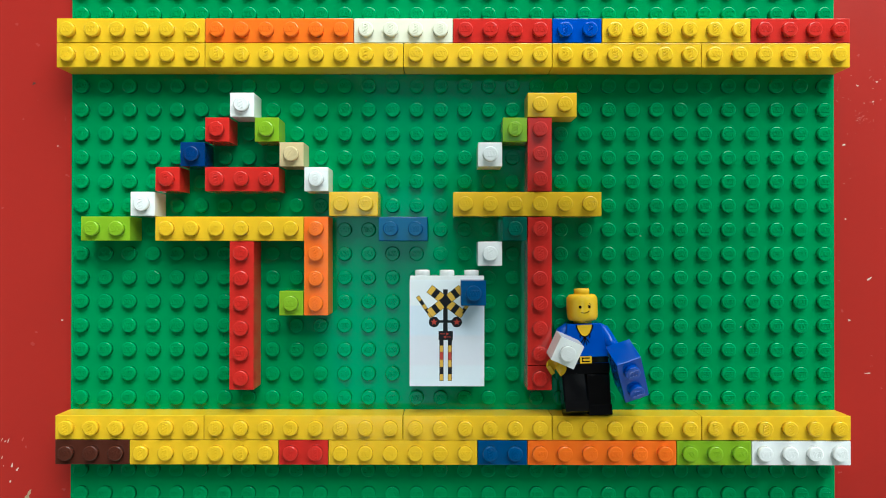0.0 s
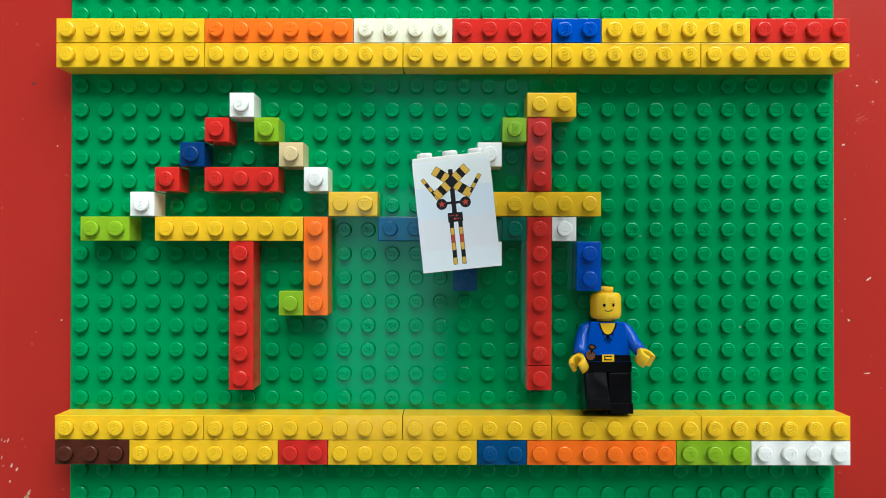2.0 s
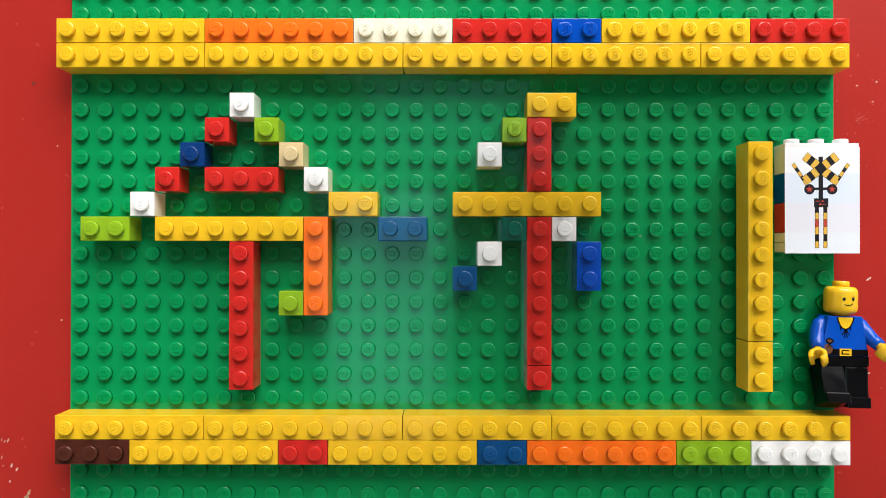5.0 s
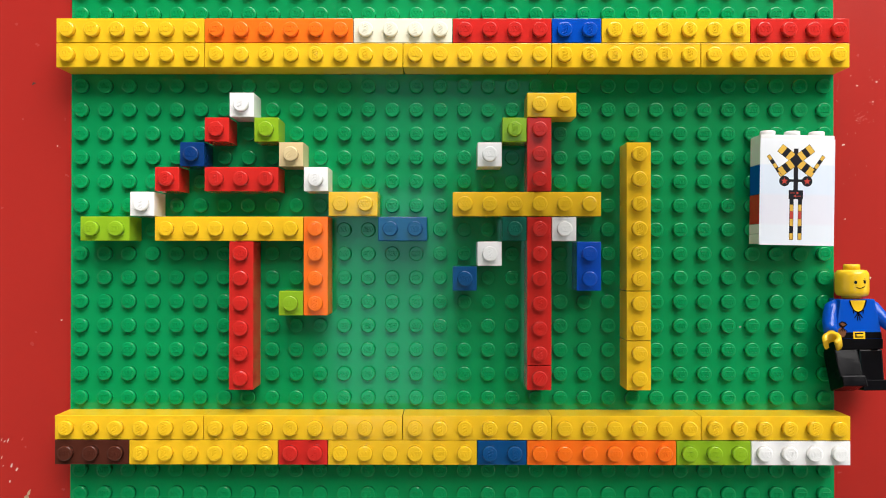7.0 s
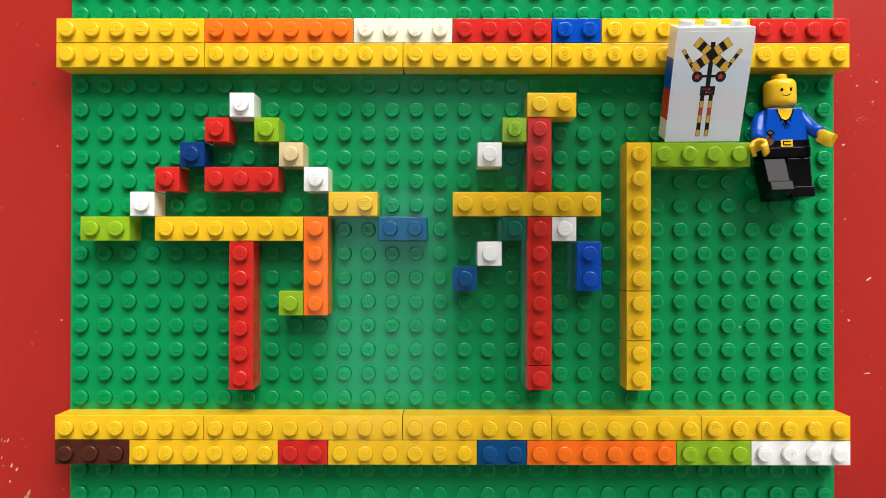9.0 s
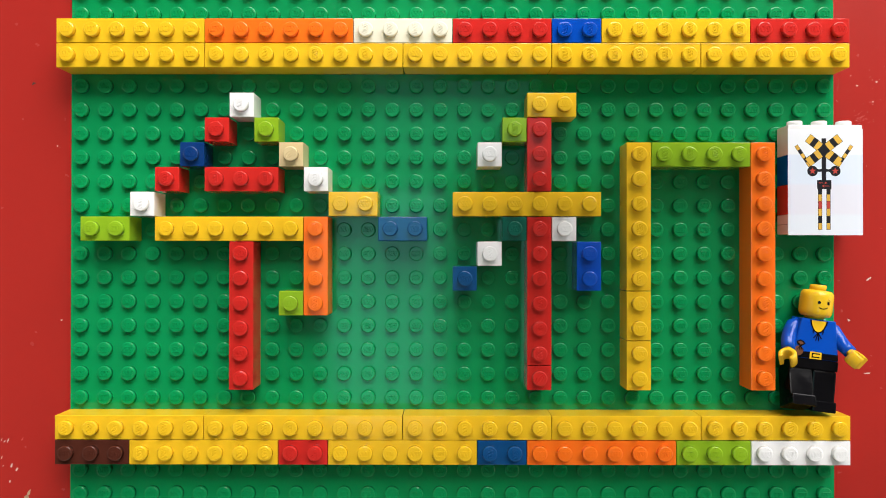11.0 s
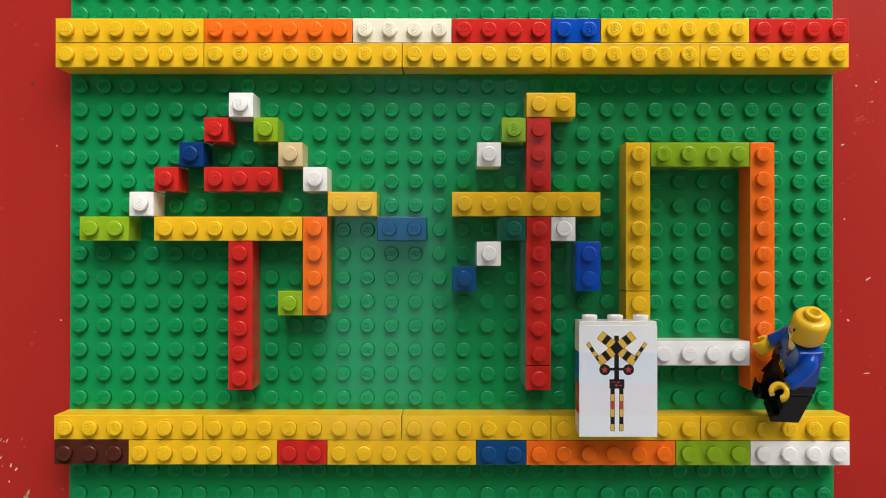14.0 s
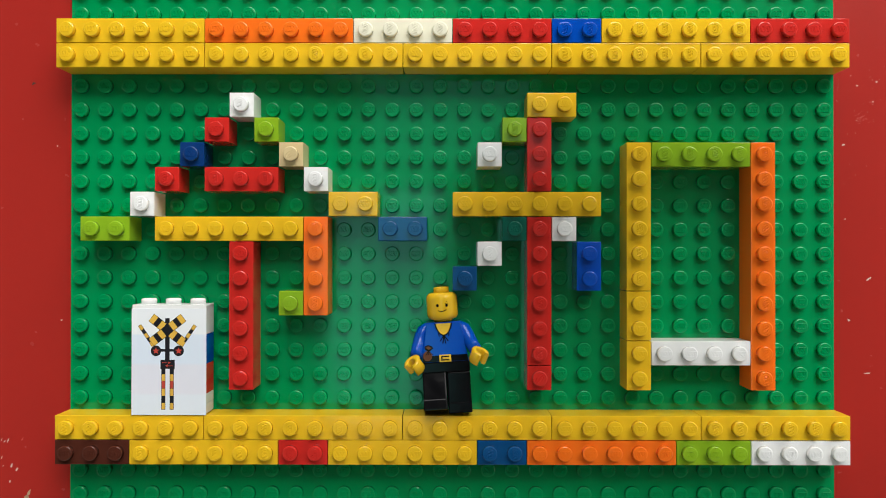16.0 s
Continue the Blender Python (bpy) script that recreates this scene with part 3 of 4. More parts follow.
    neck = lambda k, top: [(w * k, y) for w, y in ((0, 24.9), (0.9, 25.4), (1.7, 26.4), (2.3, 27.7), (2.6, top), (-2.6, top), (-2.3, 27.7), (-1.7, 26.4), (-0.9, 25.4))]
    patch(neck(1.12, 29.15), BK, 0.03)
    patch([(x, y + 0.3 if y < 29 else y) for x, y in neck(0.93, 29.15)], SK, 0.06)
    for s in (-1, 1):
        for x0, y0, x1, y1 in ((0, 25.3, 1.7, 26.0), (1.7, 26.0, 1.5, 24.9), (0, 25.3, 1.3, 23.4), (0, 25.2, 0.5, 22.6)):
            d = Vector((x1 - x0, y1 - y0)).normalized() * 0.17
            pts = [(s * (x0 - d.y), y0 + d.x), (s * (x1 - d.y), y1 + d.x), (s * (x1 + d.y), y1 - d.x), (s * (x0 + d.y), y0 - d.x)]
            patch(pts if s < 0 else pts[::-1], BK, 0.07)
    patch([(-7.3, 16.9), (7.3, 16.9), (7.2, 18.9), (-7.2, 18.9)], BK, 0.03)
    patch([(-1.9, 16.8), (1.9, 16.8), (1.9, 19.1), (-1.9, 19.1)], SK, 0.09)
    patch([(-1.3, 17.2), (1.3, 17.2), (1.3, 18.7), (-1.3, 18.7)], BK, 0.12)
    patch([(-0.9, 17.6), (1.3, 17.6), (1.3, 18.3), (-0.9, 18.3)], SK, 0.15)
    patch([(-5.6 + 1.5 * math.cos(k * math.pi / 6), 18.9 + 1.6 * math.sin(k * math.pi / 6)) for k in range(12)], BR, 0.1)
    patch([(-5.3, 20.1), (-3.6, 21.3), (-4.2, 22.1), (-5.4, 22.5), (-6.5, 21.9), (-6.4, 21.2)], BK, 0.1)
    patch([(-5.2, 20.9), (-4.1, 21.4), (-5.2, 22.1), (-6.1, 21.7)], BR, 0.13)
    for x0, x1 in ((-5.3, -6.2), (-5.3, -5.4), (-5.2, -4.5), (-5.2, -3.8)):
        patch([(x0 - 0.13, 20.4), (x1 - 0.13, 19.2), (x1 + 0.13, 19.2), (x0 + 0.13, 20.4)], BK, 0.13)
    bmesh.ops.recalc_face_normals(bm, faces=[f for f in bm.faces if any(len(e.link_faces) > 1 for e in f.edges)])
    ob = new("toy_figure", mesh_of("toy_figure", bm, [SKIN, BLACK, FIGBLUE, INK_BROWN]))
    return tagged(ob, "plastic toy figure with yellow head, blue shirt and black trousers", "toy figure")


FIGURE = toy_figure()


# ---------------------------------------------------------------- what moves
def motions():
    walk(SIGN, [
        (0.00, pose(-0.00185, -0.02866, 0.00350, 0.0, 0.0, 0.0)),
        (0.10, pose(-0.00330, -0.03593, 0.00350, 0.0, 0.0, 0.0)),
        (0.20, pose(-0.00557, -0.03847, 0.00350, 0.0, 0.0, 0.0)),
        (1.40, pose(-0.00557, -0.03847, 0.00350, 0.0, 0.0, 0.0)),
        (1.50, pose(-0.01056, -0.03866, 0.00350, 0.0, 0.0, 0.0)),
        (1.60, pose(-0.01136, -0.03301, 0.00650, 0.0, 0.0, 2.0)),
        (1.70, pose(-0.01151, -0.02610, 0.00750, 0.0, 0.0, 2.0)),
        (1.80, pose(-0.01288, -0.01371, 0.01310, 0.0, 0.0, 0.0)),
        (1.90, pose(-0.00260, -0.00447, 0.01310, 0.0, 0.0, 0.0)),
        (2.00, pose(0.00105, 0.00896, 0.01310, 0.0, 0.0, 6.0)),
        (2.10, pose(0.01988, 0.01037, 0.01310, 0.0, 0.0, 0.0)),
        (2.50, pose(0.01988, 0.01037, 0.01310, 0.0, 0.0, 0.0)),
        (2.60, pose(0.03539, 0.01143, 0.01310, 0.0, 0.0, 1.5)),
        (2.70, pose(0.03539, 0.01143, 0.01310, 0.0, 0.0, 1.5)),
        (2.80, pose(0.05699, 0.00987, 0.01310, 0.0, 0.0, 0.0)),
        (2.90, pose(0.05699, 0.00987, 0.01310, 0.0, 0.0, 0.0)),
        (3.00, pose(0.06988, 0.00903, 0.00650, 0.0, 0.0, -3.0)),
        (3.10, pose(0.06988, 0.00903, 0.00650, 0.0, 0.0, -3.0)),
        (3.20, pose(0.08535, 0.00775, 0.00350, 0.0, 0.0, -6.0)),
        (3.30, pose(0.08535, 0.00775, 0.00350, 0.0, 0.0, -6.0)),
        (3.40, pose(0.10713, 0.00105, 0.00350, 0.0, 0.0, -1.0)),
        (3.50, pose(0.10713, 0.00105, 0.00350, 0.0, 0.0, -1.0)),
        (3.60, pose(0.13145, -0.00003, 0.00350, 0.0, 0.0, 0.0)),
        (3.70, pose(0.13145, -0.00003, 0.00350, 0.0, 0.0, 0.0)),
        (3.80, pose(0.14777, -0.00092, 0.00350, 0.0, 0.0, 0.0)),
        (3.90, pose(0.14868, -0.00092, 0.00350, 0.0, 0.0, 0.0)),
        (4.00, pose(0.17407, -0.00090, 0.00350, 0.0, 0.0, 0.0)),
        (4.50, pose(0.18132, -0.00089, 0.00350, 0.0, 0.0, 0.0)),
        (4.80, pose(0.14871, 0.00871, 0.00350, 0.0, 0.0, 0.0)),
        (5.20, pose(0.09427, 0.01776, 0.00350, 0.0, 0.0, 0.0)),
        (5.50, pose(0.07611, 0.02266, 0.00350, 0.0, 0.0, 0.0)),
        (6.60, pose(0.07611, 0.02266, 0.00350, 0.0, 0.0, 0.0)),
        (6.70, pose(0.08519, 0.01812, 0.00350, 0.0, 0.0, -2.0)),
        (6.80, pose(0.09245, 0.01594, 0.00350, 0.0, 0.0, -2.0)),
        (6.90, pose(0.10335, 0.01722, 0.00350, 0.0, 0.0, -1.0)),
        (7.00, pose(0.11079, 0.01668, 0.00350, 0.0, 0.0, -1.0)),
        (7.10, pose(0.14003, 0.02015, 0.00350, 0.0, 0.0, -2.0)),
        (7.20, pose(0.14909, 0.01543, 0.00350, 0.0, 0.0, 0.0)),
        (7.30, pose(0.18138, 0.01545, 0.00350, 0.0, 0.0, 0.0)),
        (7.80, pose(0.18145, 0.03600, 0.00350, 0.0, 0.0, 0.0)),
        (7.90, pose(0.15096, 0.03598, 0.00350, 0.0, 0.0, 0.0)),
        (8.00, pose(0.14096, 0.03216, 0.00350, 0.0, 0.0, -1.0)),
        (8.10, pose(0.12553, 0.03306, 0.00350, 0.0, 0.0, 3.0)),
        (8.20, pose(0.11155, 0.03323, 0.00350, 0.0, 0.0, -3.0)),
        (8.30, pose(0.09974, 0.03414, 0.00350, 0.0, 0.0, -2.0)),
        (8.40, pose(0.09029, 0.03413, 0.00350, 0.0, 0.0, -1.0)),
        (8.50, pose(0.07794, 0.03576, 0.00350, 0.0, 0.0, -1.0)),
        (8.60, pose(0.07976, 0.03904, 0.00350, 0.0, 0.0, -1.0)),
        (8.70, pose(0.08030, 0.05186, 0.01038, 23.0, 0.0, 0.5)),
        (9.10, pose(0.08030, 0.05186, 0.01038, 23.0, 0.0, 0.5)),
        (9.20, pose(0.09353, 0.05191, 0.01006, 15.0, 0.0, -10.0)),
        (9.40, pose(0.11704, 0.04096, 0.00873, 4.0, 0.0, -6.0)),
        (9.60, pose(0.14695, 0.03052, 0.00350, 0.0, 0.0, -3.0)),
        (9.80, pose(0.18141, 0.02327, 0.00350, 0.0, 0.0, 0.0)),
        (10.10, pose(0.18139, 0.01782, 0.00350, 0.0, 0.0, 0.0)),
        (10.40, pose(0.15055, 0.01961, 0.00350, 0.0, 0.0, 0.0)),
        (10.70, pose(0.12696, 0.01996, 0.00350, 0.0, 0.0, 0.0)),
        (10.90, pose(0.11988, 0.01996, 0.00350, 0.0, 0.0, 0.0)),
        (11.70, pose(0.11988, 0.01996, 0.00350, 0.0, 0.0, 0.0)),
        (11.80, pose(0.13076, 0.01669, 0.00350, 0.0, 0.0, 0.0)),
        (11.90, pose(0.14329, 0.01761, 0.00350, 0.0, 0.0, 0.0)),
        (12.00, pose(0.14584, 0.02088, 0.00350, 0.0, 0.0, -5.0)),
        (12.10, pose(0.15236, 0.01780, 0.00350, 0.0, 0.0, 0.0)),
        (12.20, pose(0.18139, 0.01782, 0.00350, 0.0, 0.0, 0.0)),
        (12.70, pose(0.18118, -0.04026, 0.00350, 0.0, 0.0, 0.0)),
        (12.80, pose(0.14712, -0.03993, 0.00350, 0.0, 0.0, 4.0)),
        (12.90, pose(0.13118, -0.03832, 0.00350, 0.0, 0.0, 0.0)),
        (13.00, pose(0.11595, -0.03779, 0.00350, 0.0, 0.0, 0.0)),
        (13.10, pose(0.09175, -0.03849, 0.01310, 0.0, 0.0, 0.0)),
        (13.20, pose(0.08385, -0.03728, 0.00350, 0.0, 0.0, 0.0)),
        (13.30, pose(0.07586, -0.03802, 0.00350, 0.0, 0.0, 0.0)),
        (13.40, pose(0.06757, -0.04061, 0.01310, 0.0, 0.0, 0.0)),
        (13.50, pose(0.05939, -0.03975, 0.01310, 0.0, 0.0, 0.0)),
        (13.60, pose(0.05122, -0.04237, 0.01310, 0.0, 0.0, 0.0)),
        (14.60, pose(0.05122, -0.04237, 0.01310, 0.0, 0.0, 0.0)),
        (14.70, pose(0.04410, -0.03878, 0.00350, 0.0, 0.0, 0.0)),
        (14.80, pose(0.03817, -0.03908, 0.01310, 0.0, 0.0, -4.0)),
        (14.90, pose(0.02163, -0.03927, 0.01310, 0.0, 0.0, -1.0)),
        (15.00, pose(0.01087, -0.03809, 0.00350, 0.0, 0.0, 0.0)),
        (15.10, pose(0.00542, -0.03810, 0.00350, 0.0, 0.0, 0.0)),
        (15.20, pose(-0.00348, -0.03811, 0.00350, 0.0, 0.0, 0.0)),
        (15.30, pose(-0.01256, -0.03812, 0.00350, 0.0, 0.0, 0.0)),
        (15.40, pose(-0.02347, -0.03813, 0.00350, 0.0, 0.0, 0.0)),
        (15.50, pose(-0.03916, -0.03951, 0.01310, 0.0, 0.0, 0.0)),
        (15.60, pose(-0.05432, -0.03936, 0.01310, 0.0, 0.0, 0.0)),
        (15.70, pose(-0.06251, -0.03937, 0.01310, 0.0, 0.0, -3.0)),
        (15.80, pose(-0.07350, -0.03955, 0.01310, 0.0, 0.0, 2.0)),
        (15.90, pose(-0.08510, -0.03820, 0.00350, 0.0, 0.0, 0.0)),
        (16.00, pose(-0.09111, -0.03802, 0.00350, 0.0, 0.0, 0.0)),
    ])
    walk(FIGURE, [
        (0.00, pose(0.04337, -0.05602, 0.00730, 0.0, -0.0, 1.8)),
        (0.10, pose(0.04590, -0.05564, 0.00730, 0.0, -0.0, 2.3)),
        (0.20, pose(0.04321, -0.05501, 0.00730, 0.0, -0.0, -2.7)),
        (0.60, pose(0.04321, -0.05501, 0.00730, 0.0, -0.0, -2.7)),
        (0.70, pose(0.04083, -0.05475, 0.00730, 0.0, -0.0, -1.2)),
        (0.80, pose(0.04192, -0.05611, 0.00730, 0.0, -0.0, -0.9)),
        (0.90, pose(0.04119, -0.04504, 0.00730, 0.0, -0.0, -1.2)),
        (1.00, pose(0.04565, -0.03227, 0.00730, 0.0, -0.0, 9.7)),
        (1.10, pose(0.03986, -0.03612, 0.00730, 0.0, -0.0, -9.0)),
        (1.20, pose(0.04356, -0.04541, 0.00730, 0.0, -0.0, -0.0)),
        (1.30, pose(0.04249, -0.05510, 0.00730, 0.0, -0.0, -2.4)),
        (1.40, pose(0.04354, -0.05493, 0.00730, 0.0, -0.0, 6.0)),
        (1.50, pose(0.04646, -0.05619, 0.00730, 0.0, -0.0, 1.8)),
        (1.60, pose(0.04757, -0.04421, 0.00730, 0.0, -0.0, 1.9)),
        (1.70, pose(0.04693, -0.02947, 0.00730, 0.0, -0.0, -3.9)),
        (1.80, pose(0.05423, -0.04474, 0.00730, 0.0, -0.0, -2.9)),
        (1.90, pose(0.05006, -0.05767, 0.00730, 0.0, -0.0, 5.0)),
        (2.00, pose(0.05009, -0.05547, 0.00730, 0.0, -0.0, -0.0)),
        (2.10, pose(0.05009, -0.05519, 0.00730, 0.0, -0.0, -1.8)),
        (2.50, pose(0.05064, -0.05519, 0.00730, 0.0, -0.0, -1.8)),
        (2.60, pose(0.05754, -0.05516, 0.00730, 0.0, -0.0, -3.3)),
        (2.70, pose(0.05754, -0.05516, 0.00730, 0.0, -0.0, -3.3)),
        (2.80, pose(0.07421, -0.05544, 0.00730, 0.0, -0.0, -0.1)),
        (2.90, pose(0.07421, -0.05544, 0.00730, 0.0, -0.0, -0.1)),
        (3.00, pose(0.08440, -0.04936, 0.00730, 0.0, -0.0, -14.3)),
        (3.10, pose(0.08440, -0.04936, 0.00730, 0.0, -0.0, -14.3)),
        (3.20, pose(0.10630, -0.04898, 0.00730, 0.0, -0.0, -15.4)),
        (3.30, pose(0.10630, -0.04898, 0.00730, 0.0, -0.0, -15.4)),
        (3.40, pose(0.13082, -0.04653, 0.00730, 0.0, -0.0, -4.6)),
        (3.50, pose(0.13082, -0.04653, 0.00730, 0.0, -0.0, -4.6)),
        (3.60, pose(0.14312, -0.04933, 0.00730, 0.0, -0.0, -4.7)),
        (3.70, pose(0.14312, -0.04933, 0.00730, 0.0, -0.0, -4.7)),
        (3.80, pose(0.17934, -0.04932, 0.00730, 0.0, -0.0, -3.2)),
        (4.50, pose(0.19019, -0.05296, 0.00730, 0.0, -0.0, -0.2)),
        (4.80, pose(0.15397, -0.05300, 0.00730, 0.0, -0.0, -0.2)),
        (5.20, pose(0.10143, -0.05403, 0.00730, 0.0, -0.0, -3.1)),
        (5.50, pose(0.07532, -0.05405, 0.00730, 0.0, -0.0, -3.3)),
        (6.60, pose(0.07532, -0.05405, 0.00730, 0.0, -0.0, -3.3)),
        (6.70, pose(0.08149, -0.04932, 0.00730, 0.0, -0.0, -3.6)),
        (6.80, pose(0.09725, -0.04961, 0.00730, 0.0, -0.0, -1.3)),
        (6.90, pose(0.11775, -0.04489, 0.00730, 0.0, -0.0, 9.9)),
        (7.00, pose(0.13098, -0.04804, 0.00730, 0.0, -0.0, 0.8)),
        (7.10, pose(0.13864, -0.03892, 0.00730, 0.0, -0.0, 3.9)),
        (7.20, pose(0.16491, -0.03891, 0.00730, 0.0, -0.0, 2.9)),
        (7.30, pose(0.19028, -0.02938, 0.00730, 0.0, -0.0, -0.2)),
        (7.90, pose(0.19043, 0.01058, 0.00730, 0.0, -0.0, -0.2)),
        (8.00, pose(0.16142, 0.01422, 0.00730, 0.0, -0.0, 2.8)),
        (8.10, pose(0.14654, 0.01421, 0.00730, 0.0, -0.0, 2.9)),
        (8.20, pose(0.13460, 0.01268, 0.00730, 0.0, -0.0, 3.9)),
        (8.30, pose(0.12258, 0.01438, 0.00730, 0.0, -0.0, 2.9)),
        (8.40, pose(0.11370, 0.01282, 0.00730, 0.0, -0.0, -1.9)),
        (8.50, pose(0.09921, 0.01414, 0.00730, 0.0, -0.0, -5.1)),
        (8.60, pose(0.10369, 0.01318, 0.00730, 0.0, -0.0, 2.3)),
        (8.70, pose(0.10825, 0.01372, 0.00730, 0.0, -0.0, 2.0)),
        (9.10, pose(0.10825, 0.01372, 0.00730, 0.0, -0.0, 2.0)),
        (9.20, pose(0.11660, 0.01426, 0.00730, 0.0, -0.0, -0.1)),
        (9.40, pose(0.13961, -0.00034, 0.00730, 0.0, -0.0, -3.2)),
        (9.60, pose(0.16496, -0.01485, 0.00730, 0.0, -0.0, -3.2)),
        (9.80, pose(0.19028, -0.02938, 0.00730, 0.0, -0.0, -0.2)),
        (10.10, pose(0.19021, -0.04752, 0.00730, 0.0, -0.0, -0.2)),
        (10.40, pose(0.15036, -0.05316, 0.00730, 0.0, -0.0, -3.1)),
        (10.70, pose(0.12137, -0.05448, 0.00730, 0.0, -0.0, -6.1)),
        (10.90, pose(0.11449, -0.05445, 0.00730, 0.0, -0.0, -7.0)),
        (11.70, pose(0.11447, -0.05461, 0.00730, 0.0, -0.0, -7.6)),
        (11.80, pose(0.11247, -0.05476, 0.00730, 0.0, -0.0, -1.3)),
        (11.90, pose(0.12226, -0.05471, 0.00730, 0.0, -0.0, 4.1)),
        (12.00, pose(0.12933, -0.05457, 0.00730, 0.0, -0.0, -0.1)),
        (12.10, pose(0.14257, -0.05256, 0.00730, 0.0, -0.0, 1.1)),
        (12.20, pose(0.18114, -0.05297, 0.00730, 0.0, -0.0, -0.2)),
        (12.80, pose(0.18114, -0.05297, 0.00730, 0.0, -0.0, -0.2)),
        (12.90, pose(0.15578, -0.05300, 0.00730, 0.0, -0.0, -0.2)),
        (13.00, pose(0.14130, -0.05283, 0.00730, 0.0, -0.0, 1.1)),
        (13.10, pose(0.13576, -0.06262, 0.01130, 0.0, -0.0, -0.1)),
        (13.20, pose(0.13060, -0.05402, 0.00730, 0.0, -0.0, -5.8)),
        (13.30, pose(0.12695, -0.05446, 0.01036, 0.0, -25.0, 8.3)),
        (13.40, pose(0.11899, -0.05349, 0.01155, 0.0, -30.0, 9.0)),
        (13.50, pose(0.1068, -0.0515, 0.0128, 95.5, -49.9, -92.7)),
        (13.60, pose(0.1052, -0.0515, 0.0128, 95.5, -49.9, -92.7)),
        (14.50, pose(0.1052, -0.0515, 0.0128, 95.5, -49.9, -92.7)),
        (14.60, pose(0.10954, -0.05539, 0.01155, 0.0, -30.0, -2.2)),
        (14.70, pose(0.11609, -0.05585, 0.00730, 0.0, -0.0, -0.1)),
        (14.80, pose(0.11483, -0.05530, 0.00730, 0.0, -0.0, -1.3)),
        (14.90, pose(0.11682, -0.05530, 0.00730, 0.0, -0.0, 1.1)),
        (15.00, pose(0.10305, -0.05687, 0.01130, 0.0, -0.0, -10.1)),
        (15.10, pose(0.09922, -0.05677, 0.01130, 0.0, -0.0, 12.0)),
        (15.20, pose(0.08565, -0.05781, 0.01630, 0.0, -0.0, -3.4)),
        (15.30, pose(0.07326, -0.05748, 0.01630, 0.0, -0.0, -3.5)),
        (15.40, pose(0.05579, -0.05731, 0.01330, 0.0, -0.0, -0.0)),
        (15.50, pose(0.04481, -0.05490, 0.00995, 0.0, 15.0, 8.5)),
        (15.60, pose(0.03274, -0.05674, 0.01030, 0.0, -0.0, -1.8)),
        (15.70, pose(0.02396, -0.05639, 0.01030, 0.0, -0.0, 1.2)),
        (15.80, pose(0.01161, -0.05588, 0.00730, 0.0, -0.0, 0.6)),
        (15.90, pose(0.00997, -0.05588, 0.00730, 0.0, -0.0, 0.6)),
        (16.00, pose(-0.00113, -0.05550, 0.00730, 0.0, -0.0, 3.6)),
    ])
    walk(CARRIED["blue_dot"], [
        (0.00, pose(0.00627, -0.01611, 0.01180, 0.0, -0.0, 0.0)),
        (0.10, pose(0.00419, -0.01889, 0.01180, 0.0, -0.0, 0.0)),
        (0.20, pose(0.00400, -0.01200, 0.00160, 0.0, 0.0, 0.0)),
        (16.00, pose(0.00400, -0.01200, 0.00160, 0.0, 0.0, 0.0)),
    ])
    walk(CARRIED["white_dot"], [
        (0.00, pose(0.03487, -0.03344, 0.01369, 4.6, 2.0, -23.9)),
        (0.10, pose(0.03469, -0.03293, 0.01369, 4.6, 1.9, -21.9)),
        (0.20, pose(0.03418, -0.03207, 0.01369, 4.9, 1.0, -12.0)),
        (0.60, pose(0.03418, -0.03207, 0.01369, 4.9, 1.0, -12.0)),
        (0.70, pose(0.03437, -0.02278, 0.01415, 7.8, 6.9, -24.8)),
        (0.80, pose(0.03521, -0.02278, 0.01414, 10.0, -0.0, 0.0)),
        (0.90, pose(0.03521, -0.01309, 0.01369, 5.0, -0.0, 0.0)),
        (1.00, pose(0.03366, -0.00253, 0.01330, 0.0, -0.0, -10.0)),
        (1.10, pose(0.03600, 0.00400, 0.00160, 0.0, 0.0, 0.0)),
        (16.00, pose(0.03600, 0.00400, 0.00160, 0.0, 0.0, 0.0)),
    ])
    walk(CARRIED["blue_pair"], [
        (0.00, pose(0.05357, -0.03820, 0.01443, 0.8, 29.6, -70.3)),
        (0.20, pose(0.04833, -0.04034, 0.01597, -38.0, 8.1, -92.6)),
        (0.60, pose(0.04833, -0.04034, 0.01597, -38.0, 8.1, -92.6)),
        (0.70, pose(0.04752, -0.03896, 0.01567, -34.9, 8.3, -92.1)),
        (0.80, pose(0.05191, -0.03831, 0.01389, 4.6, 24.6, -79.0)),
        (0.90, pose(0.05157, -0.02934, 0.01325, 3.6, 19.7, -79.4)),
        (1.00, pose(0.05002, -0.01686, 0.01303, -24.7, 10.7, -90.6)),
        (1.10, pose(0.05088, -0.02323, 0.01130, 0.0, -0.0, -125.0)),
        (1.20, pose(0.05244, -0.03123, 0.01130, 0.0, -0.0, -125.0)),
        (1.30, pose(0.05017, -0.04237, 0.01130, 0.0, -0.0, -130.0)),
        (1.40, pose(0.04401, -0.03668, 0.01330, 0.0, -0.0, -105.0)),
        (1.50, pose(0.03747, -0.03736, 0.01338, 5.4, 21.6, -101.2)),
        (1.60, pose(0.04043, -0.02568, 0.01130, 0.0, -0.0, -90.0)),
        (1.70, pose(0.03887, -0.01123, 0.01130, 0.0, -0.0, -90.0)),
        (1.80, pose(0.04400, -0.00800, 0.00160, 0.0, 0.0, -90.0)),
        (16.00, pose(0.04400, -0.00800, 0.00160, 0.0, 0.0, -90.0)),
    ])
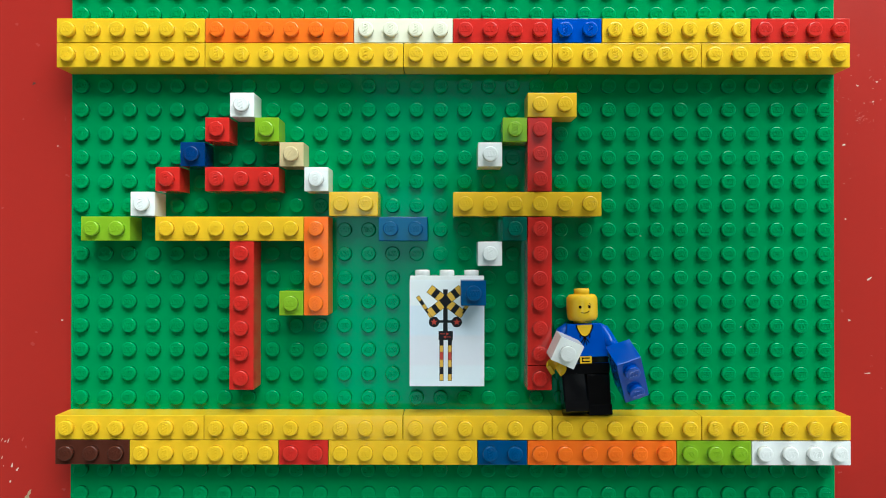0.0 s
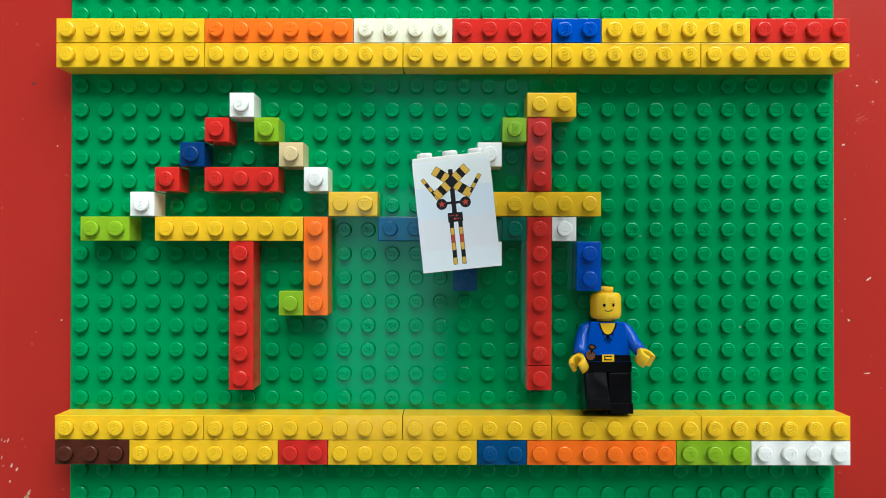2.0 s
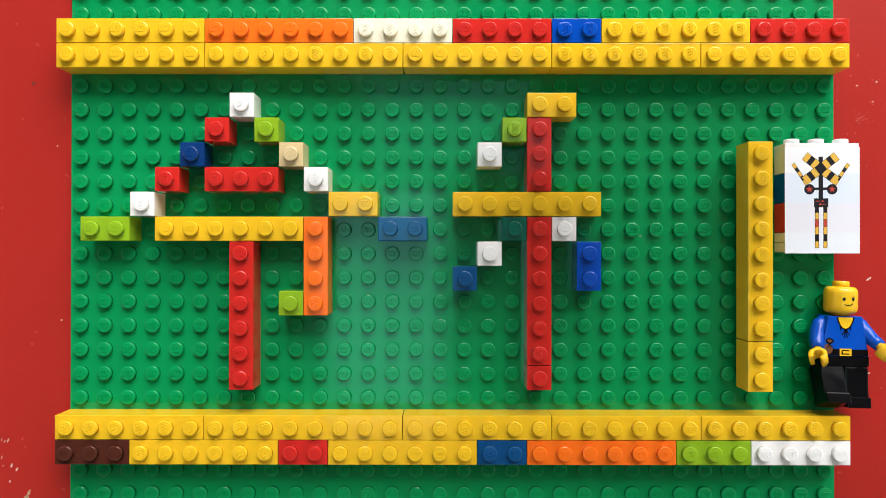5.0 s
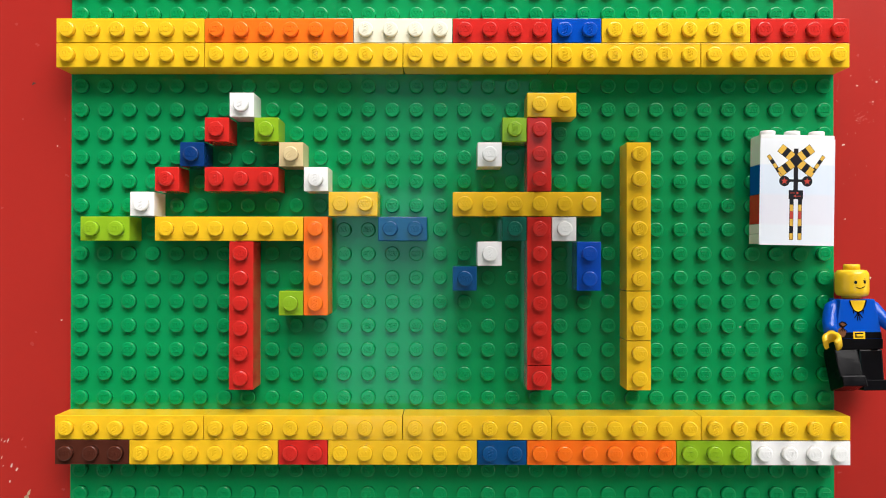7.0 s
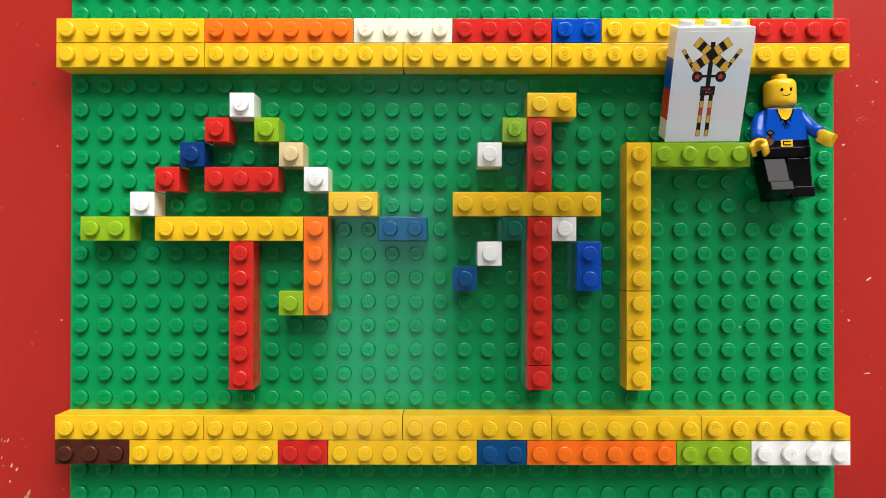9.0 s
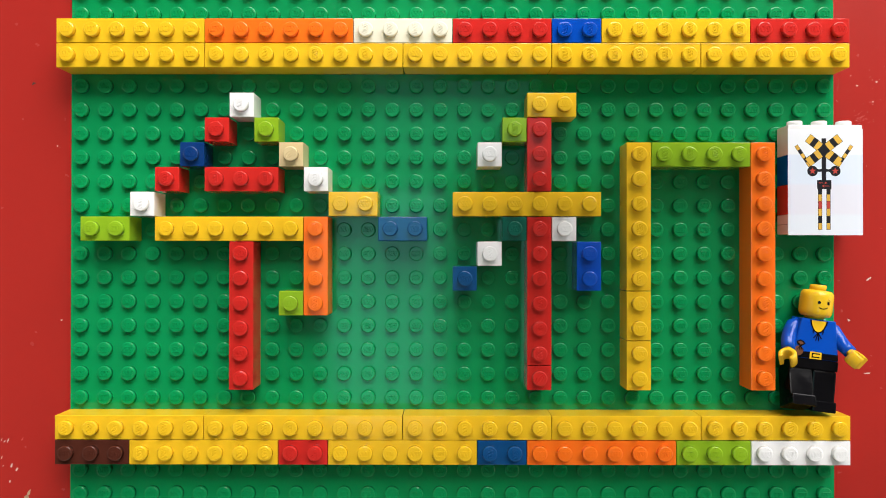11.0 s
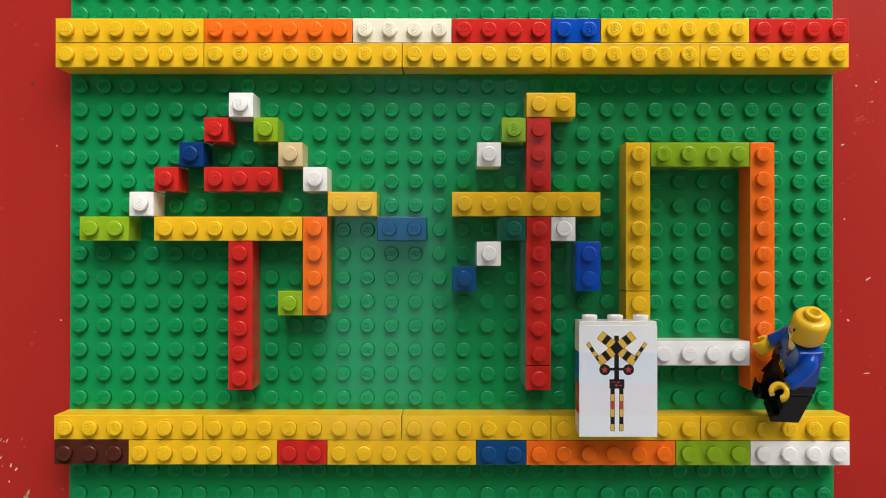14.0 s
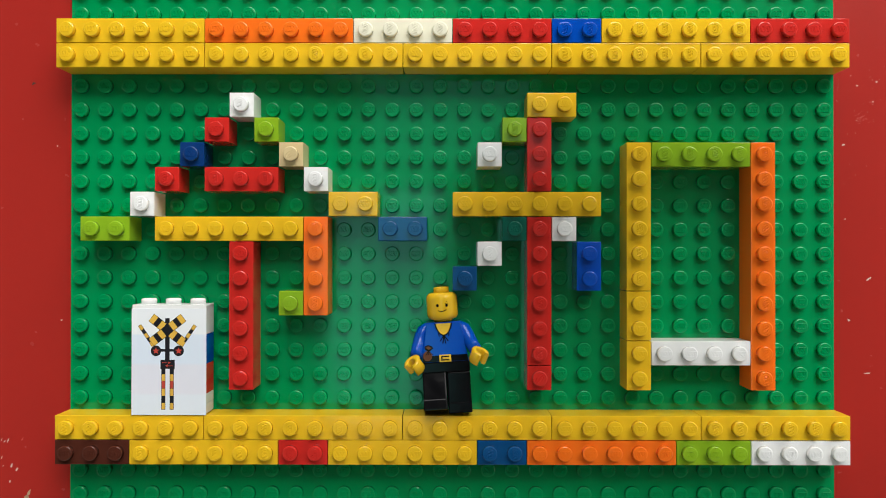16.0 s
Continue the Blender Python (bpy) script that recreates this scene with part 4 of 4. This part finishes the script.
    walk(CARRIED["post_upper"], [
        (0.00, pose(0.19635, 0.00784, 0.00530, 0.0, -0.0, -90.0)),
        (4.50, pose(0.18743, 0.00783, 0.00530, 0.0, -0.0, -90.0)),
        (4.80, pose(0.13117, 0.00779, 0.00530, 0.0, -0.0, -90.0)),
        (5.20, pose(0.07773, 0.00775, 0.00530, 0.0, -0.0, -90.0)),
        (5.50, pose(0.06000, 0.00800, 0.00160, 0.0, 0.0, -90.0)),
        (16.00, pose(0.06000, 0.00800, 0.00160, 0.0, 0.0, -90.0)),
    ])
    walk(CARRIED["post_middle"], [
        (0.00, pose(0.19623, -0.02361, 0.00530, 0.0, -0.0, -90.0)),
        (4.50, pose(0.18731, -0.02362, 0.00530, 0.0, -0.0, -90.0)),
        (4.80, pose(0.13110, -0.02367, 0.00530, 0.0, -0.0, -90.0)),
        (5.20, pose(0.07770, -0.02373, 0.00530, 0.0, -0.0, -90.0)),
        (5.50, pose(0.06000, -0.02400, 0.00160, 0.0, 0.0, -90.0)),
        (16.00, pose(0.06000, -0.02400, 0.00160, 0.0, 0.0, -90.0)),
    ])
    walk(CARRIED["post_lower"], [
        (0.00, pose(0.19616, -0.03967, 0.00530, 0.0, -0.0, -90.0)),
        (4.50, pose(0.18725, -0.03968, 0.00530, 0.0, -0.0, -90.0)),
        (4.80, pose(0.13106, -0.03975, 0.00530, 0.0, -0.0, -90.0)),
        (5.20, pose(0.07768, -0.03981, 0.00530, 0.0, -0.0, -90.0)),
        (5.50, pose(0.06000, -0.04000, 0.00160, 0.0, 0.0, -90.0)),
        (16.00, pose(0.06000, -0.04000, 0.00160, 0.0, 0.0, -90.0)),
    ])
    walk(CARRIED["lintel"], [
        (0.00, pose(0.19033, 0.02378, 0.01230, 0.0, -0.0, 0.0)),
        (7.80, pose(0.18167, 0.02378, 0.01230, 0.0, -0.0, 0.0)),
        (7.90, pose(0.15397, 0.02376, 0.01230, 0.0, -0.0, 0.0)),
        (8.00, pose(0.13664, 0.02253, 0.01230, 0.0, -0.0, 7.0)),
        (8.10, pose(0.12626, 0.02826, 0.01230, 0.0, -0.0, 0.0)),
        (8.20, pose(0.11413, 0.02860, 0.01230, 0.0, -0.0, -3.0)),
        (8.30, pose(0.10582, 0.03102, 0.01230, 0.0, -0.0, -2.0)),
        (8.40, pose(0.09784, 0.03032, 0.01230, 0.0, -0.0, -2.0)),
        (8.50, pose(0.08518, 0.02650, 0.01230, 0.0, -0.0, 4.0)),
        (8.60, pose(0.07811, 0.02753, 0.00730, 0.0, -0.0, 0.0)),
        (8.70, pose(0.08000, 0.02800, 0.00160, 0.0, 0.0, 0.0)),
        (16.00, pose(0.08000, 0.02800, 0.00160, 0.0, 0.0, 0.0)),
    ])
    walk(CARRIED["far_post"], [
        (0.00, pose(0.19629, -0.00753, 0.00530, 0.0, -0.0, -90.0)),
        (10.10, pose(0.18737, -0.00754, 0.00530, 0.0, -0.0, -90.0)),
        (10.60, pose(0.11060, -0.00761, 0.00530, 0.0, -0.0, -90.0)),
        (10.80, pose(0.10000, -0.00800, 0.00160, 0.0, 0.0, -90.0)),
        (16.00, pose(0.10000, -0.00800, 0.00160, 0.0, 0.0, -90.0)),
    ])
    walk(CARRIED["sill"], [
        (0.00, pose(0.18922, -0.03497, 0.01330, 0.0, -0.0, 0.0)),
        (12.70, pose(0.18062, -0.03498, 0.01330, 0.0, -0.0, 0.0)),
        (12.80, pose(0.15480, -0.03501, 0.01330, 0.0, -0.0, 0.0)),
        (12.90, pose(0.14310, -0.03520, 0.01330, 0.0, -0.0, 0.0)),
        (13.00, pose(0.13276, -0.03521, 0.01330, 0.0, -0.0, 0.0)),
        (13.10, pose(0.11734, -0.03178, 0.00630, 0.0, -0.0, 0.0)),
        (13.20, pose(0.11106, -0.03454, 0.01330, 0.0, -0.0, 0.0)),
        (13.30, pose(0.10279, -0.03507, 0.01330, 0.0, -0.0, -1.0)),
        (13.40, pose(0.09469, -0.03577, 0.01330, 0.0, -0.0, 0.0)),
        (13.50, pose(0.08723, -0.03520, 0.01130, 0.0, -0.0, 0.0)),
        (13.60, pose(0.08000, -0.03600, 0.00160, 0.0, 0.0, 0.0)),
        (16.00, pose(0.08000, -0.03600, 0.00160, 0.0, 0.0, 0.0)),
    ])


motions()
